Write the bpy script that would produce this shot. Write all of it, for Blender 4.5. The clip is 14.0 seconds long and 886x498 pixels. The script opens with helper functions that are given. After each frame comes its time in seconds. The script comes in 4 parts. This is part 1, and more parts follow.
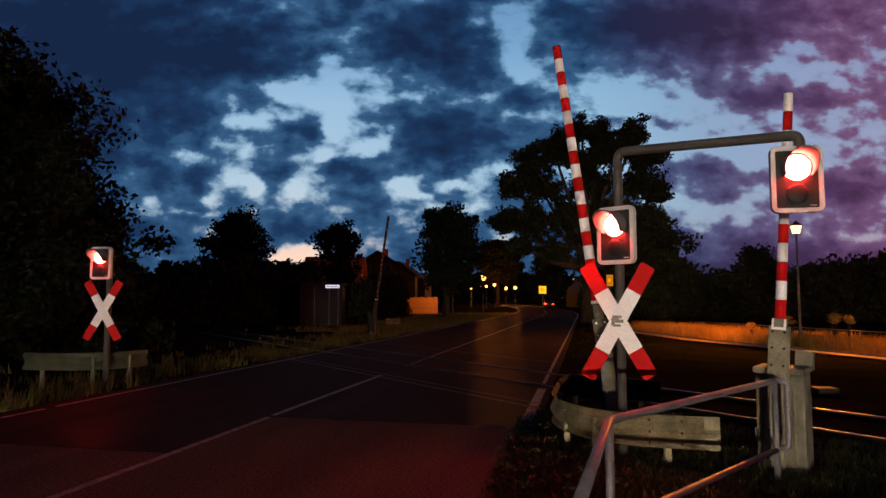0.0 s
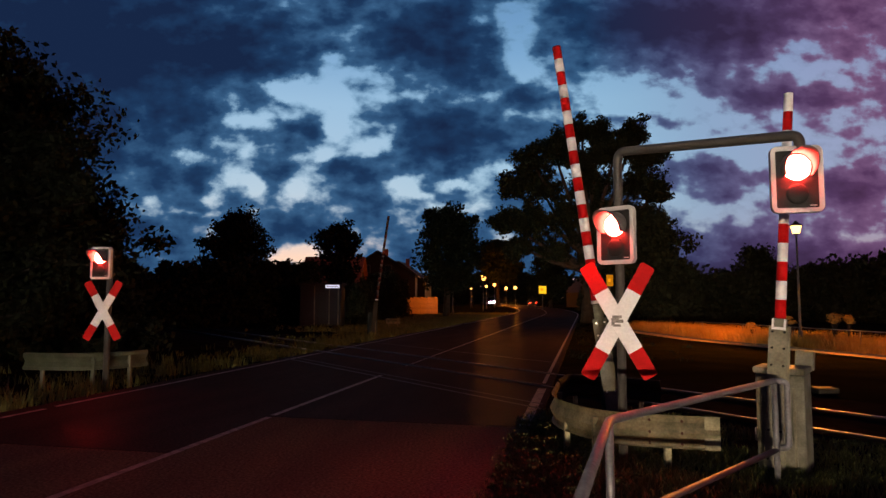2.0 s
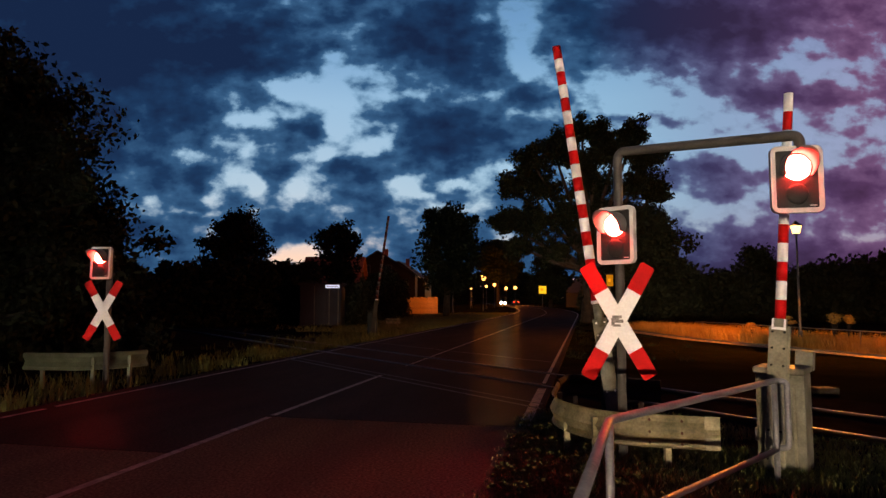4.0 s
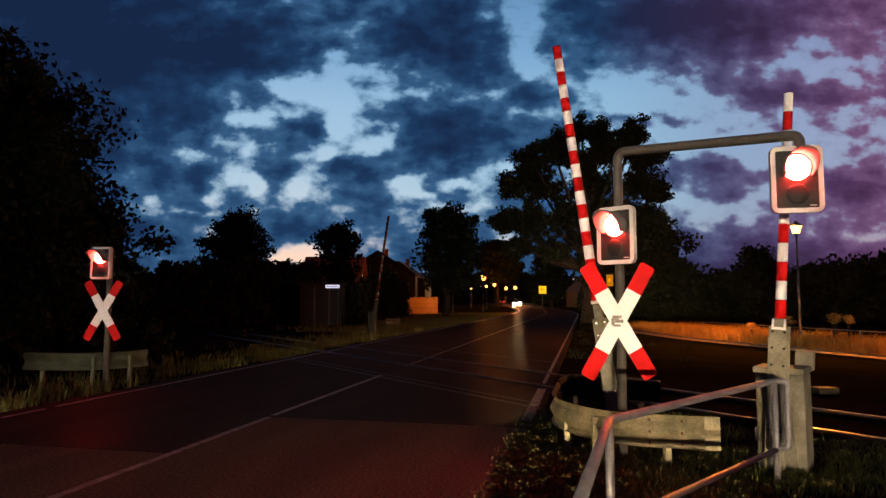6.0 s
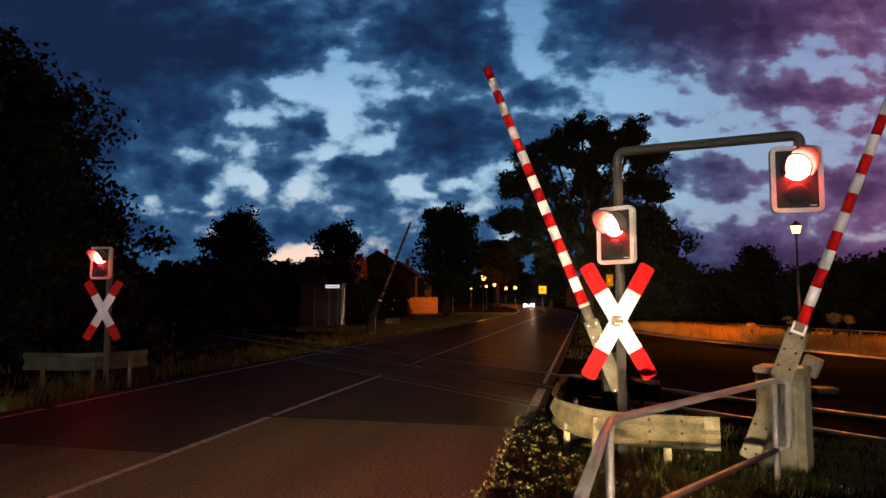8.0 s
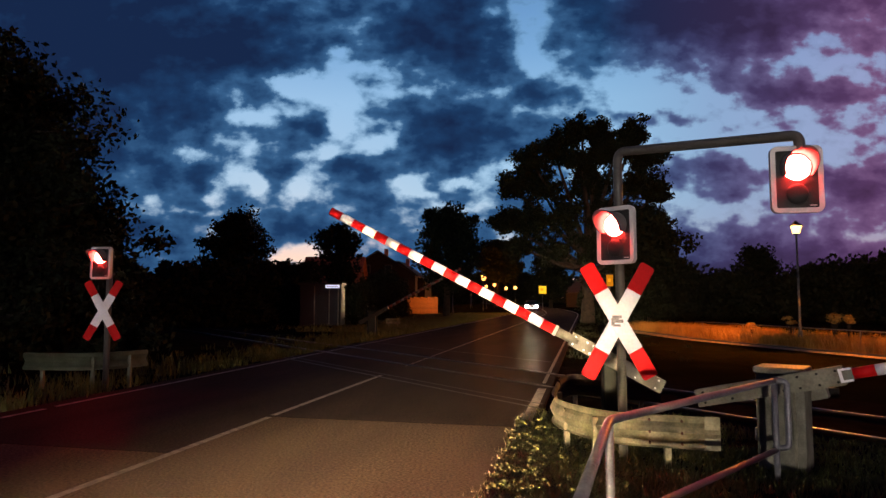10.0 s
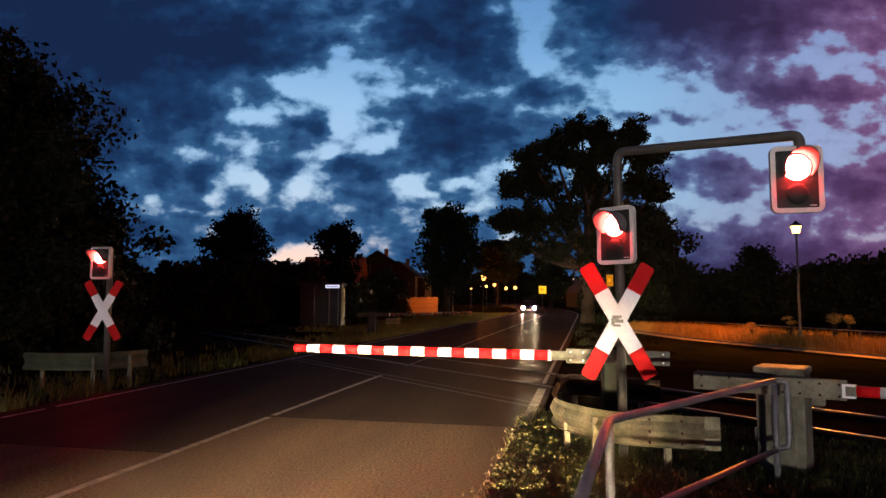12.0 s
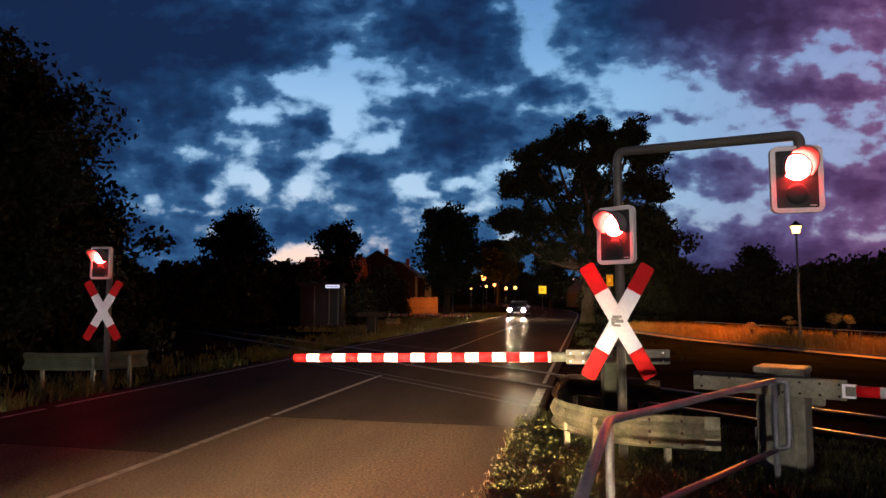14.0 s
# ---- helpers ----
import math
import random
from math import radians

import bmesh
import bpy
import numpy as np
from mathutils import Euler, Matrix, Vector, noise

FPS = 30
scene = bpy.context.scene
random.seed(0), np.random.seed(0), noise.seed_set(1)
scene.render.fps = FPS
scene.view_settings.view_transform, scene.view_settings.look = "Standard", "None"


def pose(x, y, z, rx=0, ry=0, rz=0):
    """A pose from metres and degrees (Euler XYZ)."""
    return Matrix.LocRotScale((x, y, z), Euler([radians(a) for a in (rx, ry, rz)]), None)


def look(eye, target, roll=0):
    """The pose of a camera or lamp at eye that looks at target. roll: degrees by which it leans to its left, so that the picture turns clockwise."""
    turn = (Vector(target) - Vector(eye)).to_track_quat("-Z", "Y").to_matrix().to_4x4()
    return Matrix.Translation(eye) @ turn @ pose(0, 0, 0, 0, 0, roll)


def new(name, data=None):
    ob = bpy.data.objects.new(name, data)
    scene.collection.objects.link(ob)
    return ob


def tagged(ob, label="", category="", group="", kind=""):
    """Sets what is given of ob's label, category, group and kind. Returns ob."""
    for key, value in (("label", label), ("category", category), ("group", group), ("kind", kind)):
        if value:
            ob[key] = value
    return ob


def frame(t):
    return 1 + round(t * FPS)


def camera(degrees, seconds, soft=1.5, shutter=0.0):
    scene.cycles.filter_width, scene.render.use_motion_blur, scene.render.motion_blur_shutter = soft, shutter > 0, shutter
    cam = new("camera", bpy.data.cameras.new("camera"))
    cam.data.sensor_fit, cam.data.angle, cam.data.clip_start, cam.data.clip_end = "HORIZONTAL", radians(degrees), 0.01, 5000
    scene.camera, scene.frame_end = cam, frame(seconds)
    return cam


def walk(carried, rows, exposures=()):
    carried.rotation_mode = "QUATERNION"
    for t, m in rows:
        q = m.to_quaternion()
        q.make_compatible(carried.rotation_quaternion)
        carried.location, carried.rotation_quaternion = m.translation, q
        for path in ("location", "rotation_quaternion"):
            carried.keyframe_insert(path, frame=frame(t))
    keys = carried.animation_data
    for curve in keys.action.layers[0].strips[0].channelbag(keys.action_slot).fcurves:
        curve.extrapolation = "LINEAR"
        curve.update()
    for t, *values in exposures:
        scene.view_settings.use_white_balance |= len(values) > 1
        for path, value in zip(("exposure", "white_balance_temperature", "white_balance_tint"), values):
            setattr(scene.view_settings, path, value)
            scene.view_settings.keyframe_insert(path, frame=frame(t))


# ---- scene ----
# x right, y ahead, z up; the road runs 12.4 degrees to the right of ahead
cam = camera(68.6, 14.0)
EYE = (0.0, 0.0, 1.55)
STILL = look(EYE, (0.0, 100.0, 1.55 + 100 * 89 / 1150))
walk(cam, [(0.0, STILL), (14.0, STILL)], [(0.0, 0.0, 6900, 18), (3.0, 0.0, 6900, 18), (8.0, 0.03, 6800, 18), (11.0, 0.08, 6450, 20), (14.0, 0.10, 6400, 20)])

# ---------------------------------------------------------------- sky light
world = bpy.data.worlds.new("dusk_sky")
scene.world = world
world.use_nodes = True
wn, wl = world.node_tree.nodes, world.node_tree.links
sky = wn.new("ShaderNodeTexSky")
sky.sky_type = "NISHITA"
sky.sun_disc = False
sky.sun_elevation = radians(1.5)
sky.sun_rotation = radians(-12)
sky.altitude = 50
sky.ozone_density = 4.0
sky.dust_density = 0.6
tint = wn.new("ShaderNodeMix")
tint.data_type, tint.blend_type = "RGBA", "MIX"
tint.inputs[0].default_value = 0.92
wl.new(sky.outputs[0], tint.inputs[6])
# afterglow: warm at the horizon, then pale to deeper blue
wc, wz, wr = wn.new("ShaderNodeTexCoord"), wn.new("ShaderNodeSeparateXYZ"), wn.new("ShaderNodeValToRGB")
wl.new(wc.outputs["Generated"], wz.inputs[0])
wl.new(wz.outputs[2], wr.inputs[0])
stops = ((0.0, (0.46, 0.32, 0.25)), (0.065, (0.58, 0.49, 0.46)), (0.10, (0.40, 0.50, 0.57)), (0.16, (0.34, 0.56, 0.68)), (0.29, (0.28, 0.52, 0.70)), (0.36, (0.17, 0.38, 0.60)), (0.44, (0.10, 0.26, 0.48)), (0.6, (0.05, 0.11, 0.24)))
for _ in stops[2:]:
    wr.color_ramp.elements.new(0.5)
for stop, (at, colour) in zip(wr.color_ramp.elements, stops):
    stop.position, stop.color = at, (*colour, 1)
wl.new(wr.outputs[0], tint.inputs[7])
wl.new(tint.outputs[2], wn["Background"].inputs[0])
wn["Background"].inputs[1].default_value = 1.0

# ---------------------------------------------------------------- small helpers
ROAD_U = Vector((0.2147, 0.9767, 0))
ROAD_N = Vector((0.9767, -0.2147, 0))
TRACK_U = Vector((-0.574, 0.819, 0))
TRACK_M = Vector((0.819, 0.574, 0))


def on_road(along, off, z=0.0):
    """A place by the distance along the road and to the right of the camera's line."""
    return ROAD_U * along + ROAD_N * off + Vector((0, 0, z))


def on_track(along, off, z=0.0):
    return TRACK_U * along + TRACK_M * off + Vector((0, 0, z))


def empty(name, m=None):
    ob = new(name)
    ob.empty_display_size = 0.2
    if m is not None:
        ob.matrix_basis = m
    return ob


def mesh_of(name, bm, material, smooth=False):
    me = bpy.data.meshes.new(name)
    bm.normal_update()
    bm.to_mesh(me)
    bm.free()
    for m in (material if isinstance(material, (list, tuple)) else [material]):
        me.materials.append(m)
    if smooth:
        for p in me.polygons:
            p.use_smooth = True
    return me


def part(name, bm, material, parent=None, label="", smooth=False):
    ob = new(name, mesh_of(name, bm, material, smooth))
    if parent is not None:
        ob.parent = parent
    if label:
        ob["label"] = label
    return ob


def box(bm, x0, x1, y0, y1, z0, z1, bevel=0.0, m=None, slot=0):
    """A box with rounded edges, added to bm."""
    b = bmesh.new()
    bmesh.ops.create_cube(b, size=1.0)
    for v in b.verts:
        v.co = Vector((x0 + (v.co.x + 0.5) * (x1 - x0), y0 + (v.co.y + 0.5) * (y1 - y0), z0 + (v.co.z + 0.5) * (z1 - z0)))
    if bevel:
        bmesh.ops.bevel(b, geom=b.edges[:], offset=bevel, segments=2, affect="EDGES", profile=0.5)
    join(bm, b, m, slot)
    return bm


def join(bm, b, m=None, slot=0):
    """Moves the faces of b into bm."""
    made = {}
    for v in b.verts:
        made[v] = bm.verts.new(m @ v.co if m is not None else v.co)
    for f in b.faces:
        try:
            g = bm.faces.new([made[v] for v in f.verts])
            g.material_index = slot or f.material_index
            g.smooth = f.smooth
        except ValueError:
            pass
    b.free()


def tube(bm, points, radius, sides=12, closed=True, slot=0):
    """A round bar along points; radius may be one number or one for each point."""
    pts = [Vector(p) for p in points]
    rad = radius if isinstance(radius, (list, tuple)) else [radius] * len(pts)
    rings, side = [], None
    for i, p in enumerate(pts):
        a = pts[max(i - 1, 0)]
        b = pts[min(i + 1, len(pts) - 1)]
        d = (b - a).normalized()
        if side is None:
            side = d.cross(Vector((0, 0, 1)) if abs(d.z) < 0.9 else Vector((1, 0, 0))).normalized()
        side = (side - d * side.dot(d)).normalized()
        up = d.cross(side)
        rings.append([bm.verts.new(p + (side * math.cos(t) + up * math.sin(t)) * rad[i]) for t in [2 * math.pi * k / sides for k in range(sides)]])
    for r, q in zip(rings, rings[1:]):
        for k in range(sides):
            f = bm.faces.new((r[k], r[(k + 1) % sides], q[(k + 1) % sides], q[k]))
            f.smooth, f.material_index = True, slot
    if closed:
        bm.faces.new(rings[0][::-1]).material_index = slot
        bm.faces.new(rings[-1]).material_index = slot
    return bm


def arc(points, radius=0.12, steps=5):
    """Rounds the inner corners of a polyline."""
    pts = [Vector(p) for p in points]
    out = [pts[0]]
    for a, b, c in zip(pts, pts[1:], pts[2:]):
        r = min(radius, (a - b).length * 0.45, (c - b).length * 0.45)
        p, q = b + (a - b).normalized() * r, b + (c - b).normalized() * r
        for k in range(steps + 1):
            t = k / steps
            out.append(p * (1 - t) ** 2 + b * 2 * t * (1 - t) + q * t ** 2)
    out.append(pts[-1])
    return out


# ---------------------------------------------------------------- materials
def material(name, base, rough=0.6, metal=0.0, scale=6.0, vary=0.25, fine=60.0, bump=0.15, dirt=None, dirt_amount=0.5, spec=0.15, gloss=None, streak=1.0):
    """A surface with stains at one scale, grain at another, and a fine relief."""
    m = bpy.data.materials.new(name)
    m.use_nodes = True
    n, l = m.node_tree.nodes, m.node_tree.links
    b = n["Principled BSDF"]
    b.inputs["Roughness"].default_value = rough
    b.inputs["Metallic"].default_value = metal
    b.inputs["Specular IOR Level"].default_value = spec
    co = n.new("ShaderNodeTexCoord")
    big, small = n.new("ShaderNodeTexNoise"), n.new("ShaderNodeTexNoise")
    big.inputs["Scale"].default_value, big.inputs["Detail"].default_value = scale, 5
    small.inputs["Scale"].default_value, small.inputs["Detail"].default_value = fine, 3
    if streak < 1:
        # stains drawn out along the road by wheels
        turn, drawn = n.new("ShaderNodeVectorRotate"), n.new("ShaderNodeVectorMath")
        turn.rotation_type, turn.inputs["Angle"].default_value = "Z_AXIS", radians(12.4)
        drawn.operation, drawn.inputs[1].default_value = "MULTIPLY", (1.0, streak, 1.0)
        l.new(co.outputs["Object"], turn.inputs["Vector"])
        l.new(turn.outputs[0], drawn.inputs[0])
        l.new(drawn.outputs[0], big.inputs["Vector"])
    else:
        l.new(co.outputs["Object"], big.inputs["Vector"])
    l.new(co.outputs["Object"], small.inputs["Vector"])
    ramp = n.new("ShaderNodeValToRGB")
    ramp.color_ramp.elements[0].position, ramp.color_ramp.elements[1].position = 0.35, 0.68
    d = dirt or tuple(c * (1 - vary) for c in base)
    k = dirt_amount if dirt else 1.0
    ramp.color_ramp.elements[0].color = (*[c0 * (1 - k) + c1 * k for c0, c1 in zip(base, d)], 1)
    ramp.color_ramp.elements[1].color = (*base, 1)
    l.new(big.outputs["Fac"], ramp.inputs[0])
    mix = n.new("ShaderNodeMix")
    mix.data_type, mix.blend_type = "RGBA", "MULTIPLY"
    mix.inputs[0].default_value = vary
    l.new(ramp.outputs[0], mix.inputs[6])
    g = n.new("ShaderNodeMapRange")
    g.inputs[1].default_value, g.inputs[2].default_value, g.inputs[3].default_value, g.inputs[4].default_value = 0.3, 0.7, 0.4, 1.3
    l.new(small.outputs["Fac"], g.inputs[0])
    l.new(g.outputs[0], mix.inputs[7])
    l.new(mix.outputs[2], b.inputs["Base Color"])
    if bump:
        bp = n.new("ShaderNodeBump")
        bp.inputs["Strength"].default_value, bp.inputs["Distance"].default_value = bump, 0.02
        l.new(small.outputs["Fac"], bp.inputs["Height"])
        l.new(bp.outputs[0], b.inputs["Normal"])
    rr = n.new("ShaderNodeMapRange")
    rr.inputs[3].default_value, rr.inputs[4].default_value = max(rough - 0.12, 0.03), min(rough + 0.12, 1)
    l.new(big.outputs["Fac"], rr.inputs[0])
    l.new(rr.outputs[0], b.inputs["Roughness"])
    if gloss:
        # rough ground: matt, with a thin even sheen of its own
        dif, glo, both = n.new("ShaderNodeBsdfDiffuse"), n.new("ShaderNodeBsdfGlossy"), n.new("ShaderNodeMixShader")
        both.inputs[0].default_value, glo.inputs["Roughness"].default_value = gloss
        l.new(mix.outputs[2], dif.inputs["Color"])
        for q in (dif, glo):
            if bump:
                l.new(bp.outputs[0], q.inputs["Normal"])
        l.new(dif.outputs[0], both.inputs[1])
        l.new(glo.outputs[0], both.inputs[2])
        l.new(both.outputs[0], n["Material Output"].inputs[0])
    return m


def glowing(name, colour, strength):
    m = bpy.data.materials.new(name)
    m.use_nodes = True
    n, l = m.node_tree.nodes, m.node_tree.links
    n.remove(n["Principled BSDF"])
    e = n.new("ShaderNodeEmission")
    e.inputs[0].default_value, e.inputs[1].default_value = (*colour, 1), strength
    l.new(e.outputs[0], n["Material Output"].inputs[0])
    return m


ASPHALT_OLD = material("worn_asphalt", (0.108, 0.080, 0.050), 0.85, gloss=(0.006, 0.5), scale=1.6, vary=0.95, fine=36, bump=0.4, dirt=(0.075, 0.056, 0.040), dirt_amount=0.8, streak=0.16)
ASPHALT_DARK = material("dark_asphalt", (0.042, 0.031, 0.023), 0.45, gloss=(0.013, 0.28), scale=1.2, vary=0.9, fine=42, bump=0.35, dirt=(0.026, 0.020, 0.016), dirt_amount=0.8, streak=0.2)
ROAD_PAINT = material("worn_road_paint", (0.26, 0.235, 0.195), 0.6, scale=9, vary=0.4, fine=80, bump=0.2, dirt=(0.06, 0.052, 0.044), dirt_amount=0.9)
SOIL = material("grass_soil", (0.010, 0.010, 0.005), 0.95, gloss=(0.001, 0.9), scale=0.8, vary=0.5, fine=35, bump=0.6)
BALLAST = material("ballast", (0.014, 0.012, 0.010), 0.9, gloss=(0.002, 0.8), scale=3, vary=0.5, fine=45, bump=0.9)
RAIL_STEEL = material("rail_steel", (0.11, 0.10, 0.09), 0.45, 1.0, scale=8, vary=0.2, fine=90, bump=0.03)
RAIL_RUST = material("rail_rust", (0.12, 0.06, 0.035), 0.8, scale=10, vary=0.4, fine=70, bump=0.3)
GALVANISED = material("galvanised_steel", (0.125, 0.125, 0.12), 0.5, 0.25, scale=7, vary=0.25, fine=50, bump=0.06)
TUBE_STEEL = material("dull_zinc_tube", (0.17, 0.17, 0.18), 0.5, 0.35, scale=9, vary=0.3, fine=50, bump=0.05)
GUARD_STEEL = material("weathered_guardrail_steel", (0.31, 0.28, 0.165), 0.6, 0.0, scale=5, vary=0.35, fine=40, bump=0.1, dirt=(0.10, 0.095, 0.05), dirt_amount=0.85)
CASING = material("grey_painted_casing", (0.165, 0.162, 0.122), 0.6, 0.0, scale=5, vary=0.35, fine=60, bump=0.08, dirt=(0.05, 0.048, 0.03), dirt_amount=0.8)
POST_GREY = material("grey_post_paint", (0.075, 0.070, 0.064), 0.5, 0.1, scale=6, vary=0.25, fine=60, bump=0.06)
SIGN_WHITE = material("reflective_white_sheet", (0.76, 0.76, 0.76), 0.6, spec=0.1, scale=5, vary=0.12, fine=40, bump=0.03)
SIGN_RED = material("reflective_red_sheet", (0.48, 0.008, 0.008), 0.6, spec=0.1, scale=5, vary=0.15, fine=40, bump=0.03)
# boom red and white, darkened in colour for the far boom's unlit back
DIMMED_RED = material("unlit_boom_red", (0.05, 0.014, 0.011), 0.6, scale=5, vary=0.2, fine=40, bump=0.03)
DIMMED_WHITE = material("unlit_boom_white", (0.045, 0.043, 0.040), 0.6, scale=5, vary=0.2, fine=40, bump=0.03)
# darker arm steel; on the far barrier it stands in for missing light
ARM_DARK = material("darkened_weathered_steel", (0.022, 0.021, 0.016), 0.7, spec=0.05, scale=5, vary=0.4, fine=60, bump=0.1)
# CASING darkened in colour, for the drives of the road and far barriers
CASING_DARK = material("darkened_casing", (0.020, 0.022, 0.018), 0.7, spec=0.03, scale=5, vary=0.3, fine=60, bump=0.08)
BOARD_BLACK = material("matt_black_board", (0.020, 0.019, 0.019), 0.6, spec=0.15, scale=6, vary=0.2, fine=60, bump=0.04)
BOARD_FRAME = material("white_board_frame", (0.52, 0.50, 0.48), 0.45, scale=6, vary=0.15, fine=60, bump=0.04)
# black visor, lightened in colour to carry the lamp's glare inside it
VISOR = material("lightened_black_visor", (0.11, 0.10, 0.10), 0.5, spec=0.3, scale=6, vary=0.2, fine=60, bump=0.03)
BOLT = material("bright_zinc_bolt", (0.75, 0.74, 0.70), 0.35, 0.6, scale=20, vary=0.1, fine=60, bump=0.02)
ARM_PALE = material("pale_weathered_arm_plate", (0.20, 0.19, 0.135), 0.6, spec=0.1, scale=4, vary=0.35, fine=50, bump=0.1, dirt=(0.075, 0.07, 0.045), dirt_amount=0.8)
# guardrail steel again, darkened in colour for the shaded back leg
SHADED_BEAM = material("shaded_beam_steel", (0.030, 0.018, 0.014), 0.75, 0.0, spec=0.3, scale=5, vary=0.4, fine=40, bump=0.15)
MOSSY_STEEL = material("mossy_galvanised_beam", (0.13, 0.15, 0.105), 0.6, 0.0, scale=3, vary=0.3, fine=40, bump=0.1, dirt=(0.06, 0.075, 0.04), dirt_amount=0.7)
STICKER = material("torn_grey_sticker", (0.30, 0.28, 0.26), 0.7, scale=30, vary=0.5, fine=90, bump=0.1)
BARK = material("bark", (0.035, 0.028, 0.021), 0.9, scale=5, vary=0.5, fine=30, bump=0.6)
LEAF = material("summer_leaves", (0.015, 0.020, 0.010), 0.8, spec=0.05, scale=0.8, vary=0.5, fine=9, bump=0.0)
LEAF_DARK = material("dark_hedge_leaves", (0.018, 0.023, 0.012), 0.8, spec=0.05, scale=0.8, vary=0.5, fine=9, bump=0.0)
WEED = material("roadside_weeds", (0.060, 0.062, 0.018), 0.7, spec=0.1, scale=3, vary=0.6, fine=14, bump=0.0)
STRAW = material("pale_straw", (0.20, 0.155, 0.075), 0.8, spec=0.1, scale=3, vary=0.5, fine=14, bump=0.0)
MOWN = material("mown_verge_grass", (0.12, 0.12, 0.03), 0.7, spec=0.2, scale=0.5, vary=0.5, fine=6, bump=0.0)
GRASS = material("long_grass", (0.100, 0.115, 0.028), 0.7, spec=0.2, scale=0.7, vary=0.5, fine=8, bump=0.0)
DRY_GRASS = material("dry_verge_grass", (0.42, 0.22, 0.04), 0.75, spec=0.2, scale=0.7, vary=0.5, fine=8, bump=0.0)
LAMP_RED = glowing("lit_red_lens", (1.0, 0.030, 0.020), 430)
LAMP_SODIUM = glowing("lit_sodium_glass", (1.0, 0.55, 0.16), 5)
LAMP_FAR = glowing("lit_far_lamp", (1.0, 0.44, 0.09), 4.5)
HEADLIGHT = glowing("lit_headlight", (1.0, 0.76, 0.44), 28000)
TAILLIGHT = glowing("lit_tail_light", (1.0, 0.05, 0.02), 8)
SIGN_LIT = glowing("lit_white_sign", (0.75, 0.78, 1.0), 0.9)
SIGN_YELLOW = glowing("lit_yellow_sign", (1.0, 0.55, 0.02), 1.2)
SIGN_AMBER = glowing("lit_amber_sign", (1.0, 0.36, 0.01), 0.5)


# ---------------------------------------------------------------- cloud layer
def cloud_material():
    """Broken dusk clouds: large placed masses, broken up by two sizes of noise; clear sky shows through the gaps."""
    m = bpy.data.materials.new("dusk_clouds")
    m.use_nodes = True
    n, l = m.node_tree.nodes, m.node_tree.links
    n.remove(n["Principled BSDF"])

    def calc(op, a, b=None, c=None):
        q = n.new("ShaderNodeMath")
        q.operation = op
        for i, v in enumerate((a, b, c)):
            if v is None:
                continue
            if isinstance(v, (int, float)):
                q.inputs[i].default_value = v
            else:
                l.new(v, q.inputs[i])
        return q.outputs[0]

    co = n.new("ShaderNodeTexCoord")
    sep = n.new("ShaderNodeSeparateXYZ")
    l.new(co.outputs["Object"], sep.inputs[0])
    ahead = calc("MAXIMUM", sep.outputs[1], 60.0)
    az = calc("DIVIDE", sep.outputs[0], ahead)     # sideways over ahead
    el = calc("DIVIDE", 150.0, ahead)              # height over ahead
    flat = n.new("ShaderNodeCombineXYZ")
    l.new(az, flat.inputs[0])
    l.new(el, flat.inputs[1])
    # a bent copy of the place, so that the masses get ragged edges
    warp = n.new("ShaderNodeTexNoise")
    warp.inputs["Scale"].default_value, warp.inputs["Detail"].default_value, warp.inputs["Roughness"].default_value = 9.0, 6, 0.6
    l.new(flat.outputs[0], warp.inputs["Vector"])
    wv = n.new("ShaderNodeVectorMath")
    wv.operation = "MULTIPLY_ADD"
    wv.inputs[1].default_value = (0.09, 0.065, 0)
    l.new(warp.outputs["Color"], wv.inputs[0])
    l.new(flat.outputs[0], wv.inputs[2])
    bent = n.new("ShaderNodeSeparateXYZ")
    l.new(wv.outputs[0], bent.inputs[0])
    total = None
    # masses (+) and gaps (-): azimuth, height, half width, half height, weight
    for a, e, w, h, k in CLOUDS:
        dx = calc("MULTIPLY", calc("SUBTRACT", bent.outputs[0], a + 0.045), 1 / w)
        dy = calc("MULTIPLY", calc("SUBTRACT", bent.outputs[1], e + 0.0325), 1 / h)
        r = calc("ADD", calc("MULTIPLY", dx, dx), calc("MULTIPLY", dy, dy))
        g = calc("MULTIPLY", calc("POWER", 2.718, calc("MULTIPLY", r, -1.0)), k)
        total = g if total is None else calc("ADD", total, g)
    stretch = n.new("ShaderNodeVectorMath")
    stretch.operation = "MULTIPLY"
    stretch.inputs[1].default_value = (1.0, 1.5, 1.0)
    l.new(flat.outputs[0], stretch.inputs[0])
    puff = n.new("ShaderNodeTexNoise")
    puff.inputs["Scale"].default_value, puff.inputs["Detail"].default_value, puff.inputs["Roughness"].default_value = 11.0, 6, 0.50
    l.new(stretch.outputs[0], puff.inputs["Vector"])
    fleck = n.new("ShaderNodeTexNoise")
    fleck.inputs["Scale"].default_value, fleck.inputs["Detail"].default_value = 26.0, 6
    l.new(stretch.outputs[0], fleck.inputs["Vector"])
    dens = calc("ADD", total, calc("MULTIPLY", calc("SUBTRACT", puff.outputs["Fac"], 0.5), 2.5))
    dens = calc("ADD", dens, calc("MULTIPLY", calc("SUBTRACT", fleck.outputs["Fac"], 0.5), 2.0))
    # unseen closed cloud overhead and behind, added to dim the sky light
    shut = n.new("ShaderNodeMapRange")
    shut.inputs[1].default_value, shut.inputs[2].default_value, shut.inputs[3].default_value, shut.inputs[4].default_value = 130.0, 260.0, 2.6, 0.98
    l.new(sep.outputs[1], shut.inputs[0])
    dens = calc("ADD", dens, shut.outputs[0])
